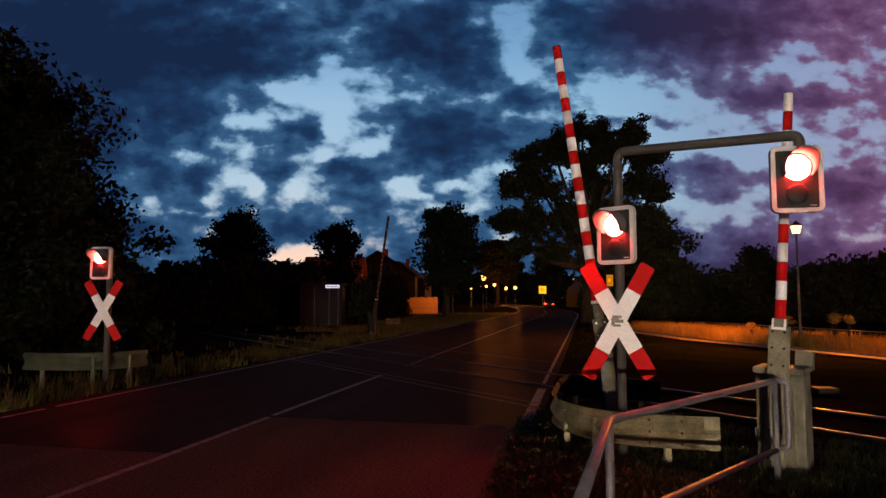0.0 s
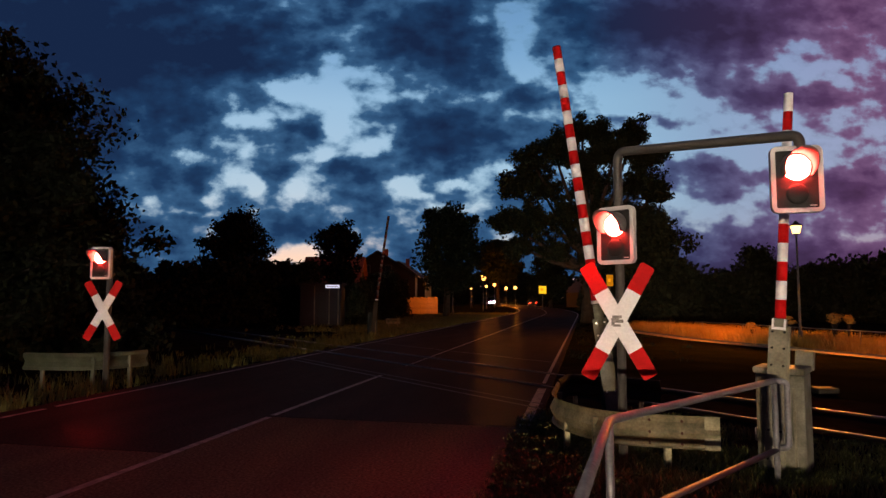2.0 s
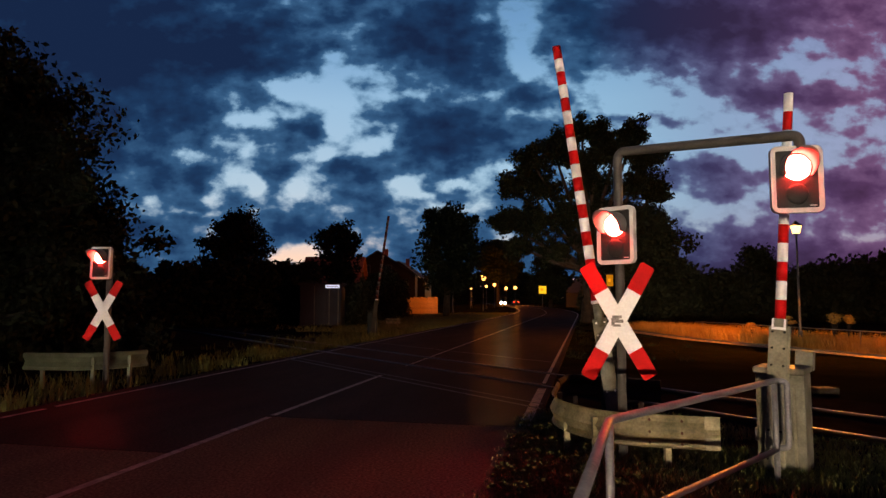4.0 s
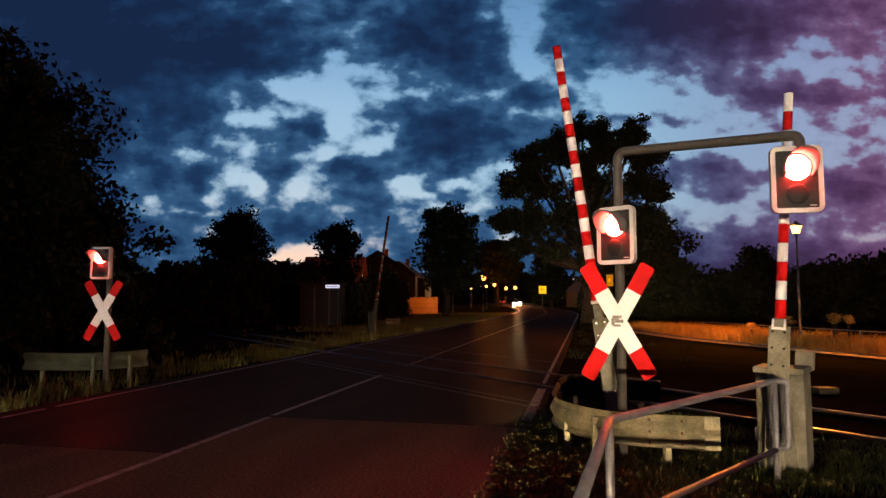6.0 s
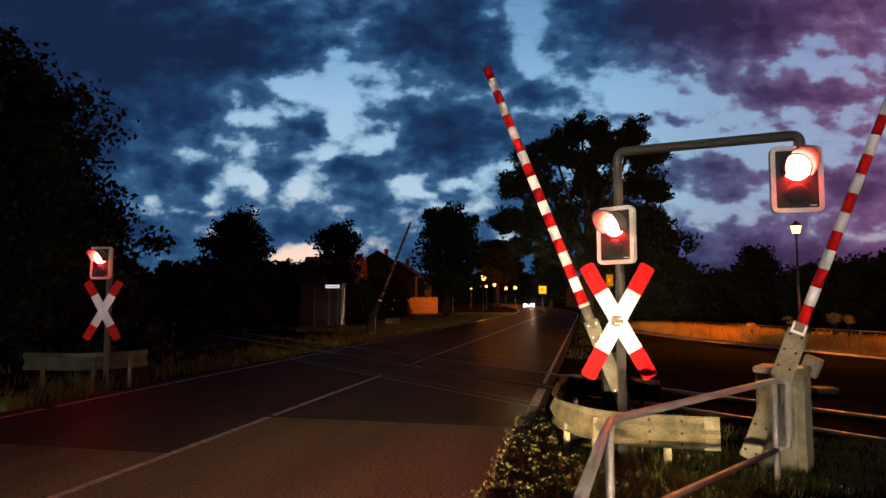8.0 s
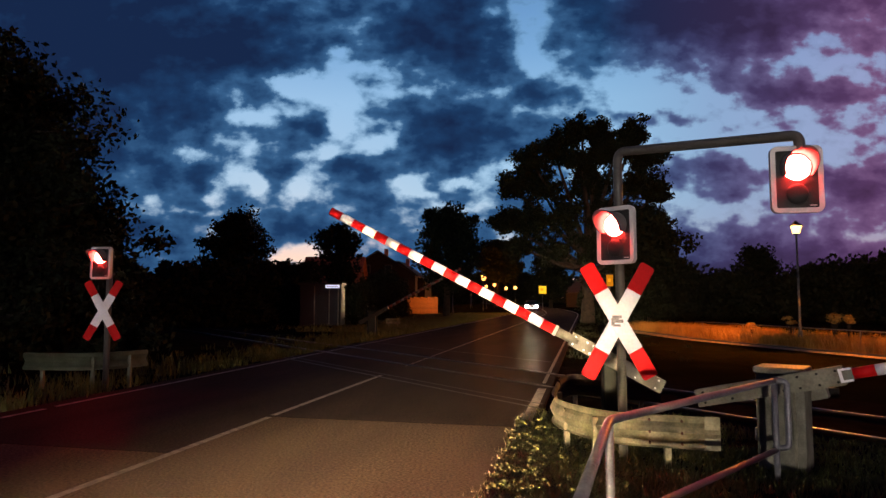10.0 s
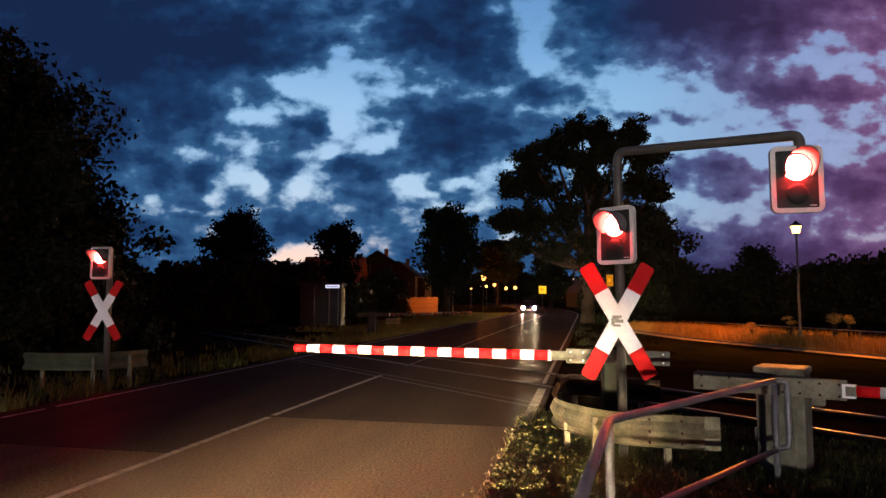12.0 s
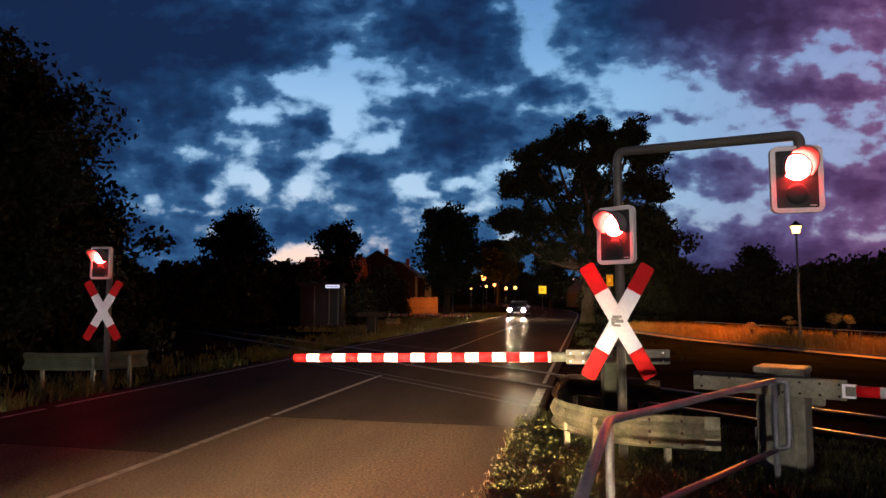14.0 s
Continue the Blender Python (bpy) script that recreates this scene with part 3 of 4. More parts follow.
def half_barrier(place, turn, length, stripes, height=0.87, r0=0.062, start=0.69, paints=None, slim=False, dark=False):
    """Casing with a turning boom: the boom lies along the thing's +x when closed."""
    thing = empty("level_crossing_barrier", pose(*place, 0, 0, turn))
    bm = bmesh.new()
    lo, hi = (-0.21, 0.02) if slim else (-0.28, 0.14)
    y0 = -0.42 if slim else 0.07
    box(bm, lo, hi, y0, y0 + 0.35, -0.05, height + (0.06 if slim else 0.10), 0.02)
    part("casing", bm, CASING_DARK if slim or dark else CASING, thing, "sheet-steel drive casing")
    part("lid", box(bmesh.new(), lo - 0.015, hi + 0.01, y0 - 0.03, y0 + 0.37, height + (0.06 if slim else 0.10), height + (0.12 if slim else 0.16), 0.015), CASING_DARK if slim or dark else CASING, thing)
    if not slim:
        part("corner_strip", box(bmesh.new(), hi - 0.10, hi - 0.075, y0 - 0.02, y0, 0.0, height - 0.02, 0.004), ARM_PALE, thing)
        part("latch", box(bmesh.new(), lo - 0.03, lo, y0 + 0.05, y0 + 0.12, 0.2, 0.32, 0.006), GALVANISED, thing)
    boom = empty("boom")
    boom.parent = thing
    boom.location = (0, 0, height)
    barrier_boom(boom, length, stripes, r0, r0 * 0.86, start, paints or [SIGN_RED, SIGN_WHITE])
    near = not slim and not dark
    if near:
        part("spring_box", box(bmesh.new(), 0.12, 0.31, 0.43, 0.55, -0.22, -0.06, 0.012), CASING, boom)
    # arm plates on both sides of the pole's root, bolted through
    back, front = (-0.75, start - 0.22) if slim else (-0.75, start - 0.07)
    for y in (-0.05, 0.03):
        bm = bmesh.new()
        box(bm, back, front, y, y + 0.02, -0.085, 0.085, 0.004)
        part("arm_plate", bm, ARM_DARK if dark else (CASING if slim else ARM_PALE), boom, "weathered grey arm plate")
    for x in (back + 0.08, back + 0.34, 0.05, 0.19, front - 0.20, front - 0.05):
        for z in (-0.05, 0.05):
            part("bolt", tube(bmesh.new(), [(x, -0.066, z), (x, 0.066, z)], 0.011, 8), ARM_DARK if dark or near else BOLT, boom)
    # collar where the painted pole begins, and the bare root behind it
    bm = bmesh.new()
    if near:
        box(bm, start - 0.10, start + 0.004, -r0 - 0.004, r0 + 0.004, -r0 - 0.006, r0 + 0.006, 0.006)
        part("sleeve", bm, CASING, boom, "grey boom sleeve")
        bm = bmesh.new()
        for x0, x1, z0, z1 in ((-0.10, -0.075, -1, 1), (-0.075, 0.0, 0.70, 1), (-0.075, 0.0, -1, -0.70)):
            h = r0 + 0.012
            box(bm, start + x0, start + x1, -r0 - 0.010, -r0 - 0.005, z0 * h, z1 * h)
        part("marker", bm, SIGN_WHITE, boom, "white reflective bracket outline")
    else:
        tube(bm, [(start - 0.035, 0, 0), (start + 0.005, 0, 0)], r0 + 0.006, 16)
        part("sleeve", bm, BOARD_FRAME, boom, "white collar")
        part("root", tube(bmesh.new(), [(front - 0.1, 0, 0), (start - 0.035, 0, 0)], r0 * 0.92, 16), ARM_DARK if dark else CASING, boom, "bare olive grey pole root")
    bm = bmesh.new()
    tube(bm, [(0, -0.03, 0), (0, 0.1, 0)], 0.06, 16)
    part("pivot", bm, GALVANISED, boom)
    return thing, boom


def guardrail(path, posts, name_label, top=0.46, steel=None, ends=False):
    """W-beam along path on short posts."""
    thing = empty("guardrail")
    pts = arc(path, 0.55, 10)
    prof = [(0, 0.0), (0.03, 0.015), (0.035, 0.06), (0.005, 0.10), (-0.018, 0.15), (0.005, 0.20), (0.035, 0.24), (0.03, 0.295), (0, 0.31)]
    bm = bmesh.new()
    rings = []
    for i, p in enumerate(pts):
        d = (pts[min(i + 1, len(pts) - 1)] - pts[max(i - 1, 0)]).normalized()
        out = Vector((d.y, -d.x, 0))
        rings.append([bm.verts.new(p + out * a + Vector((0, 0, top - 0.31 + z))) for a, z in prof])
    for r, s in zip(rings, rings[1:]):
        for j in range(len(prof) - 1):
            bm.faces.new((r[j], s[j], s[j + 1], r[j + 1]))
    bmesh.ops.solidify(bm, geom=bm.faces[:], thickness=0.005)
    part("beam", bm, steel or GUARD_STEEL, thing, "pale weathered W-profile beam")
    if ends:
        # flared end shoe and the lap joint with its bolts
        d = (pts[1] - pts[0]).normalized()
        turn = Matrix.Translation(pts[0] + Vector((0, 0, top - 0.31))) @ Matrix.Rotation(math.atan2(d.y, d.x), 4, "Z")
        bm = bmesh.new()
        box(bm, -0.006, 0.13, -0.008, 0.0, 0.0, 0.31, 0.003)
        shoe = part("end_shoe", bm, steel or GUARD_STEEL, thing, "flat end shoe of the beam")
        shoe.matrix_basis = turn
        for x in (0.33, 0.62):
            for z in (0.05, 0.15, 0.26):
                bolt = part("bolt", tube(bmesh.new(), [(x, 0.0, z), (x, 0.046, z)], 0.012, 8), RAIL_RUST, thing)
                bolt.matrix_basis = turn
    for x, y in posts:
        bm = bmesh.new()
        box(bm, x - 0.03, x + 0.03, y - 0.02, y + 0.04, -0.1, top - 0.08, 0.005)
        part("post", bm, steel or GUARD_STEEL, thing)
    tagged(thing, name_label, "guardrail")
    return thing


def railing():
    thing = empty("pipe_railing")
    z = 0.83
    bm = bmesh.new()
    tube(bm, arc([(0.30, 1.80, z), (0.99, 3.94, z), (2.93, 5.82, z), (3.02, 5.78, z), (3.02, 5.78, 0.26), (2.95, 5.84, 0.24)], 0.07), 0.026, 14)
    part("handrail", bm, TUBE_STEEL, thing, "galvanised bent tube handrail")
    bm = bmesh.new()
    tube(bm, [(0.30, 1.80, 0.23), (0.99, 3.94, 0.23), (2.95, 5.84, 0.23)], 0.024, 14)
    part("lower_rail", bm, TUBE_STEEL, thing)
    for x, y in ((0.99, 3.94), (2.93, 5.82), (0.30, 1.80)):
        bm = bmesh.new()
        tube(bm, [(x, y, -0.1), (x, y, z - 0.01)], 0.026, 14)
        part("post", bm, TUBE_STEEL, thing)
    tagged(thing, "galvanised tube railing bent round the footpath corner", "railing")


cloud = cloud_layer()
ground()
roads()
track()
near_signal = tagged(crossing_signal((1.81, 6.65, 0), -46), "grey signal post with red-white cross and two lit red lamps", "crossing signal", "crossing signals")
far_signal = tagged(crossing_signal((-6.03, 11.75, 0), -12, arm=False), "signal post with red-white cross and one lit red lamp", "crossing signal", "crossing signals")
road_barrier, road_boom = half_barrier((1.98, 8.0, 0), 172, 3.95, 19, 0.85, slim=True)
tagged(road_barrier, "grey barrier drive with red-white boom across the lane", "barrier", "crossing barriers")
path_barrier, path_boom = half_barrier((3.17, 6.08, 0), -38, 2.745, 12, 0.75, 0.048, 0.62)
tagged(path_barrier, "grey barrier drive with short boom across the footpath", "barrier", "crossing barriers")
# far barrier: its dim light is put into darker paint, steel and casing
far_barrier, far_boom = half_barrier((-3.0, 28.5, 0), 12, 4.4, 19, paints=[DIMMED_RED, DIMMED_WHITE], dark=True)
tagged(far_barrier, "distant barrier drive with red-white boom beyond the tracks", "barrier", "crossing barriers")
guardrail([(2.56, 6.12, 0), (1.55, 6.42, 0), (1.18, 7.35, 0), (1.52, 8.75, 0)], [(1.52, 6.6), (2.15, 6.34), (1.33, 7.1), (1.47, 8.3)], "pale weathered steel guardrail curved round the signal post", ends=True)
# back leg of the same guardrail, its shade put into the steel colour
guardrail([(1.56, 8.95, 0), (1.85, 9.7, 0), (2.3, 9.45, 0), (2.95, 8.9, 0)], [(1.95, 9.7), (2.75, 9.15)], "back leg of the curved guardrail, steel darkened as in shade", 0.46, SHADED_BEAM)
guardrail([(-7.5, 11.75, 0), (-6.4, 11.58, 0), (-5.85, 12.0, 0), (-5.62, 12.45, 0)], [(-7.2, 11.8), (-6.24, 11.7), (-5.78, 12.1)], "mossy grey steel guardrail before the far signal post", 0.60, MOSSY_STEEL)
guardrail([(-3.2, 36.6, 0), (-2.75, 36.4, 0), (-2.4, 36.7, 0)], [(-3.05, 36.7), (-2.55, 36.7)], "short pale guardrail beside the far barrier", 0.48)
railing()
tagged(part("cable_duct_cover", box(bmesh.new(), 6.25, 6.6, 10.95, 11.25, -0.05, 0.07, 0.02), ARM_DARK), "grey concrete cable cover beside the track", "cable cover")


# ---------------------------------------------------------------- plants
def leaf_mesh(name, centres, radii, per, size, mat, seed, flat=0.8):
    """Many small bent leaves scattered in soft clumps round the centres."""
    g = np.random.RandomState(seed)
    c = np.repeat(np.array(centres), per, axis=0)
    r = np.repeat(np.array(radii), per)[:, None]
    v = g.normal(size=c.shape)
    v /= np.linalg.norm(v, axis=1)[:, None]
    p = c + v * r * (g.rand(len(c), 1) ** 0.5) * np.array([1, 1, flat])
    k = len(p)
    a = g.normal(size=(k, 3))
    a /= np.linalg.norm(a, axis=1)[:, None]
    b = np.cross(a, g.normal(size=(k, 3)))
    b /= np.linalg.norm(b, axis=1)[:, None]
    s = size * (0.6 + 0.8 * g.rand(k, 1))
    verts = np.stack([p - a * s * 0.5, p + b * s * 0.28, p + a * s * 0.5, p - b * s * 0.28], axis=1).reshape(-1, 3)
    faces = np.arange(4 * k).reshape(-1, 4)
    me = bpy.data.meshes.new(name)
    me.from_pydata(verts.tolist(), [], faces.tolist())
    me.materials.append(mat)
    return me


def tree(x, y, height, spread, seed, label, clear=0.25, leaves=7000, size=0.22, clump=0.75, limbs=46, squash=1.0, mat=None, droop=0.0):
    """Tapered trunk, limbs out to an uneven crown, and leaf clumps round the limbs' outer ends."""
    g = random.Random(seed)
    thing = empty("tree", pose(x, y, -0.06))
    base = height * clear
    bm = bmesh.new()
    sway = [(g.uniform(-0.12, 0.12) * i, g.uniform(-0.12, 0.12) * i) for i in range(6)]
    spine = [Vector((sway[i][0], sway[i][1], height * 0.90 * i / 5)) for i in range(6)]
    tr = 0.028 * height
    tube(bm, spine, [tr * (1.25 - 0.2 * i) for i in range(6)], 10)
    centres, radii = [], []
    for i in range(limbs):
        t = (i + 0.5) / limbs
        z0 = base * 0.8 + (height * 0.89 - base * 0.8) * t
        q = z0 / (height * 0.90) * 5
        j = min(int(q), 4)
        a = spine[j].lerp(spine[j + 1], q - j)
        ang = i * 2.39996 + g.uniform(-0.5, 0.5)
        # crown outline: widest at two fifths of its height, ragged
        zz = (z0 - base * 0.8) / (height - base * 0.8)
        w = spread * (math.sin(math.pi * min(zz * 0.80 + 0.22, 1.0)) ** 0.7) * g.uniform(0.55, 1.12) * squash
        rise = (height - z0) * g.uniform(0.10, 0.50) * (0.35 + zz) - droop * w
        e = a + Vector((math.cos(ang) * w, math.sin(ang) * w, rise))
        mid = a.lerp(e, 0.5) + Vector((0, 0, w * 0.12))
        r0 = tr * (0.55 - 0.35 * t)
        tube(bm, [a, mid, e], [r0, r0 * 0.55, r0 * 0.15], 5)
        for k in range(5):
            f = 0.35 + 0.17 * k
            c = (a.lerp(mid, f * 2) if f < 0.5 else mid.lerp(e, f * 2 - 1)) + Vector([g.uniform(-0.45, 0.45) * clump for _ in range(3)])
            centres.append(tuple(c))
            radii.append(clump * g.uniform(0.45, 1.15))
    part("trunk", bm, BARK, thing, "brown trunk and limbs")
    ob = new("crown", leaf_mesh("crown", centres, radii, max(leaves // len(centres), 1), size, mat or LEAF, seed))
    ob.parent = thing
    ob["label"] = "dark green summer leaves"
    tagged(thing, label, "tree")
    return thing


def old_tree(x, y, height, seed, label):
    """A broad old tree: forked trunk, heavy limbs, and a crown of separate rounded boughs with sky between them."""
    g = random.Random(seed)
    thing = empty("tree", pose(x, y, -0.06))
    bm = bmesh.new()
    fork = Vector((0.1, 0, height * 0.30))
    tube(bm, [(0, 0, 0), (0.05, 0, height * 0.12), fork], [0.52, 0.40, 0.36], 12)
    # boughs: sideways, forward, height and radius in metres
    boughs = [(-0.2, 0, 13.2, 1.5), (1.2, 0.5, 12.8, 1.3), (3.4, 0, 13.0, 1.35), (-2.2, 0.3, 12.2, 1.5), (2.0, -0.5, 11.6, 1.7), (4.3, 0.3, 11.4, 1.2), (-3.7, -0.3, 10.9, 1.4), (-0.5, -0.8, 11.0, 1.9),
              (-5.0, 0.2, 9.4, 1.1), (-2.9, 0.8, 9.2, 1.9), (0.6, 0.8, 9.4, 2.0), (3.6, -0.4, 9.6, 1.7), (4.9, 0.2, 8.9, 1.0), (-5.4, 0, 6.9, 1.1), (-3.8, -0.4, 7.0, 1.5), (-1.4, -0.5, 7.2, 1.9), (1.5, 0.4, 7.2, 2.0)]
    boughs += [(4.0, 0.5, 7.2, 1.6), (5.0, -0.2, 5.6, 1.1), (-4.6, 0.3, 5.2, 1.0), (-2.4, 0.3, 4.9, 1.4), (0.4, -0.4, 5.0, 1.6), (2.9, 0.3, 4.9, 1.6)]
    centres, radii = [], []
    for bx, by, bz, r in boughs:
        e = Vector((bx, by, bz)) * (height / 14.4)
        a = fork if bz > 7 else Vector((0.06, 0, height * 0.24))
        mid = a.lerp(e, 0.5) + Vector((g.uniform(-0.3, 0.3), g.uniform(-0.3, 0.3), -0.05 * abs(bx)))
        tube(bm, [a, mid, e], [0.24, 0.14, 0.06], 7)
        for i in range(22):
            v = Vector((g.gauss(0, 1), g.gauss(0, 1), g.gauss(0, 1))).normalized() * r * g.uniform(0.45, 1.12)
            v.z *= 0.75
            tube(bm, [e, e + v * 0.55 + Vector((0, 0, 0.1)), e + v], [0.05, 0.03, 0.012], 4)
            for f in (0.35, 0.65, 0.88, 1.04):
                centres.append(tuple(e + v * f))
                radii.append(g.uniform(0.30, 0.72))
    part("trunk", bm, BARK, thing, "brown trunk and heavy limbs")
    ob = new("crown", leaf_mesh("crown", centres, radii, 60, 0.22, LEAF, seed, 0.75))
    ob.parent = thing
    ob["label"] = "dark green summer leaves in separate boughs"
    tagged(thing, label, "tree")
    return thing


def thicket(name, label, path, height, depth, seed, leaves=16000, size=0.25, clump=0.7, mat=None, wild=0.35):
    """A hedge or belt of trees along a path: uneven top, leaf clumps down to the ground."""
    g = random.Random(seed)
    centres, radii = [], []
    pts = [Vector((*p, 0)) for p in path]
    for a, b in zip(pts, pts[1:]):
        n = max(int((b - a).length / (clump * 0.5)), 2)
        for i in range(n):
            p = a.lerp(b, (i + g.random()) / n)
            top = height * (1 + wild * (noise.noise(p * 0.22) * 1.3 + noise.noise(p * 0.7) * 0.6))
            for z in np.arange(0.3, top, clump * 0.75):
                centres.append((p.x + g.uniform(-1, 1) * depth, p.y + g.uniform(-1, 1) * depth, float(z) + g.uniform(-0.2, 0.2)))
                radii.append(clump * g.uniform(0.6, 1.3))
    ob = new(name, leaf_mesh(name, centres, radii, max(leaves // len(centres), 2), size, mat or LEAF_DARK, seed))
    tagged(ob, label, "hedge", kind="stuff")
    return ob


def grass(name, label, spots, height, mat, seed, lean=0.45, width=0.006):
    """Blades: each a bent narrow strip of two faces."""
    g = np.random.RandomState(seed)
    p = np.array(spots)
    k = len(p)
    h = height * (0.35 + 0.9 * g.rand(k))
    a = g.rand(k) * 2 * np.pi
    dx, dy = np.cos(a), np.sin(a)
    b = lean * h * g.rand(k)
    w = width * (0.7 + 0.8 * g.rand(k))
    va = np.stack([p[:, 0] - dy * w, p[:, 1] + dx * w, p[:, 2]], 1)
    vb = np.stack([p[:, 0] + dy * w, p[:, 1] - dx * w, p[:, 2]], 1)
    vc = np.stack([p[:, 0] + dx * b * 0.4 + dy * w * 0.8, p[:, 1] + dy * b * 0.4 - dx * w * 0.8, p[:, 2] + h * 0.6], 1)
    vd = np.stack([p[:, 0] + dx * b * 0.4 - dy * w * 0.8, p[:, 1] + dy * b * 0.4 + dx * w * 0.8, p[:, 2] + h * 0.6], 1)
    ve = np.stack([p[:, 0] + dx * b, p[:, 1] + dy * b, p[:, 2] + h], 1)
    verts = np.stack([va, vb, vc, vd, ve], 1).reshape(-1, 3)
    i = np.arange(k)[:, None] * 5
    faces = (i + np.array([[0, 1, 2, 3]])).tolist() + (i + np.array([[3, 2, 4]])).tolist()
    me = bpy.data.meshes.new(name)
    me.from_pydata(verts.tolist(), [], faces)
    me.materials.append(mat)
    return tagged(new(name, me), label, "grass", kind="stuff")


def tufts(g, n, spread, place):
    """Grass spots in tufts: place() gives each tuft's root or None."""
    out = []
    while len(out) < n:
        q = place()
        if q is None:
            continue
        for _ in range(g.randint(6, 22)):
            out.append((q.x + g.gauss(0, spread), q.y + g.gauss(0, spread), q.z))
    return out


# ---------------------------------------------------------------- street and village
def street_lamp(x, y, z, lantern=0.17, label="old-style lantern street lamp with lit orange glass", lamp=None, watts=0):
    thing = empty("street_lamp", pose(x, y, 0))
    bm = bmesh.new()
    tube(bm, [(0, 0, -0.1), (0, 0, 0.5), (0, 0, 0.52), (0, 0, z - 0.22)], [0.07, 0.065, 0.042, 0.03], 12)
    tube(bm, [(0, 0, z - 0.24), (0, 0, z - 0.2)], [0.04, 0.102], 12)
    part("pole", bm, POST_GREY, thing, "slim dark steel pole")
    bm = bmesh.new()
    if lamp:
        bmesh.ops.create_uvsphere(bm, u_segments=16, v_segments=10, radius=lantern * 0.68, matrix=Matrix.Translation((0, 0, z)))
    else:
        tube(bm, [(0, 0, z - 0.2), (0, 0, z + 0.06)], [lantern * 0.62, lantern], 8)
    glass = part("glass", bm, lamp or LAMP_SODIUM, thing, "lit orange lantern glass")
    bm = bmesh.new()
    top = z + (lantern * 0.72 if lamp else 0.0)
    tube(bm, [(0, 0, top + 0.06), (0, 0, top + 0.08), (0, 0, top + 0.16), (0, 0, top + 0.24)], [0.2, 0.19, 0.1, 0.02] if lamp else [lantern * 1.18, lantern * 1.15, lantern * 0.55, 0.02], 12)
    part("cap", bm, BOARD_BLACK, thing, "dark lantern cap")
    tagged(thing, label, "street lamp", "street lamps")
    glass.visible_shadow = False
    if watts:
        lit = bpy.data.lights.new("street_light", "POINT")
        lit.energy, lit.color, lit.shadow_soft_size = watts, (1.0, 0.27, 0.02), 0.05
        ob = new("street_light", lit)
        ob.location = (x, y, z - 0.05)
    return thing


def house(x, y, turn, w, d, eaves, ridge, label, wall, roof):
    """Gabled house: walls with window openings as dark recessed panes, tiled roof with overhang, chimney. The gable faces -y."""
    thing = empty("house", pose(x, y, -0.06, 0, 0, turn))
    bm = bmesh.new()
    prof = [(-w / 2, 0), (w / 2, 0), (w / 2, eaves), (0, ridge), (-w / 2, eaves)]
    f = [bm.verts.new((px, -d / 2, pz)) for px, pz in prof]
    b = [bm.verts.new((px, d / 2, pz)) for px, pz in prof]
    bm.faces.new(f)
    bm.faces.new(b[::-1])
    for i in range(5):
        bm.faces.new((f[i], b[i], b[(i + 1) % 5], f[(i + 1) % 5]))
    part("wall", bm, wall, thing, "rendered house wall, darkened in colour")
    for s in (-1, 1):
        bm = bmesh.new()
        dz = ridge - eaves
        over = 0.45
        e = Vector((s * (w / 2 + over), 0, eaves - dz * over / (w / 2)))
        r = Vector((0, 0, ridge + 0.05))
        for y0, y1, z0 in ((-d / 2 - 0.4, d / 2 + 0.4, 0.0),):
            lo = [bm.verts.new(Vector((q.x, yy, q.z + z0))) for q in (e, r) for yy in (y0, y1)]
            hi = [bm.verts.new(v.co + Vector((s * 0.06, 0, 0.14))) for v in lo]
            for idx in ((0, 1, 3, 2),):
                bm.faces.new([lo[i] for i in idx])
                bm.faces.new([hi[i] for i in idx[::-1]])
            for i, j in ((0, 1), (1, 3), (3, 2), (2, 0)):
                bm.faces.new((lo[i], hi[i], hi[j], lo[j]))
        part("roof", bm, roof, thing, "dark tiled roof slope")
    bm = bmesh.new()
    box(bm, 0.5, 1.1, 0.4, 1.0, ridge - 0.9, ridge + 0.8, 0.03)
    part("chimney", bm, BRICK, thing, "brick chimney")
    for px in (-w * 0.26, w * 0.26):
        for pz in (1.0, eaves + 0.25):
            if pz > eaves and abs(px) > 1.4:
                px *= 0.55
            win = part("window", box(bmesh.new(), px - 0.5, px + 0.5, -d / 2 - 0.03, -d / 2 + 0.05, pz, pz + 1.2, 0.01), POST_GREY, thing, "grey window frame")
            part("pane", box(bmesh.new(), px - 0.42, px + 0.42, -d / 2 - 0.036, -d / 2 - 0.02, pz + 0.08, pz + 1.12), GLASS_DARK, win, "dark window pane")
    tagged(thing, label, "house")
    return thing


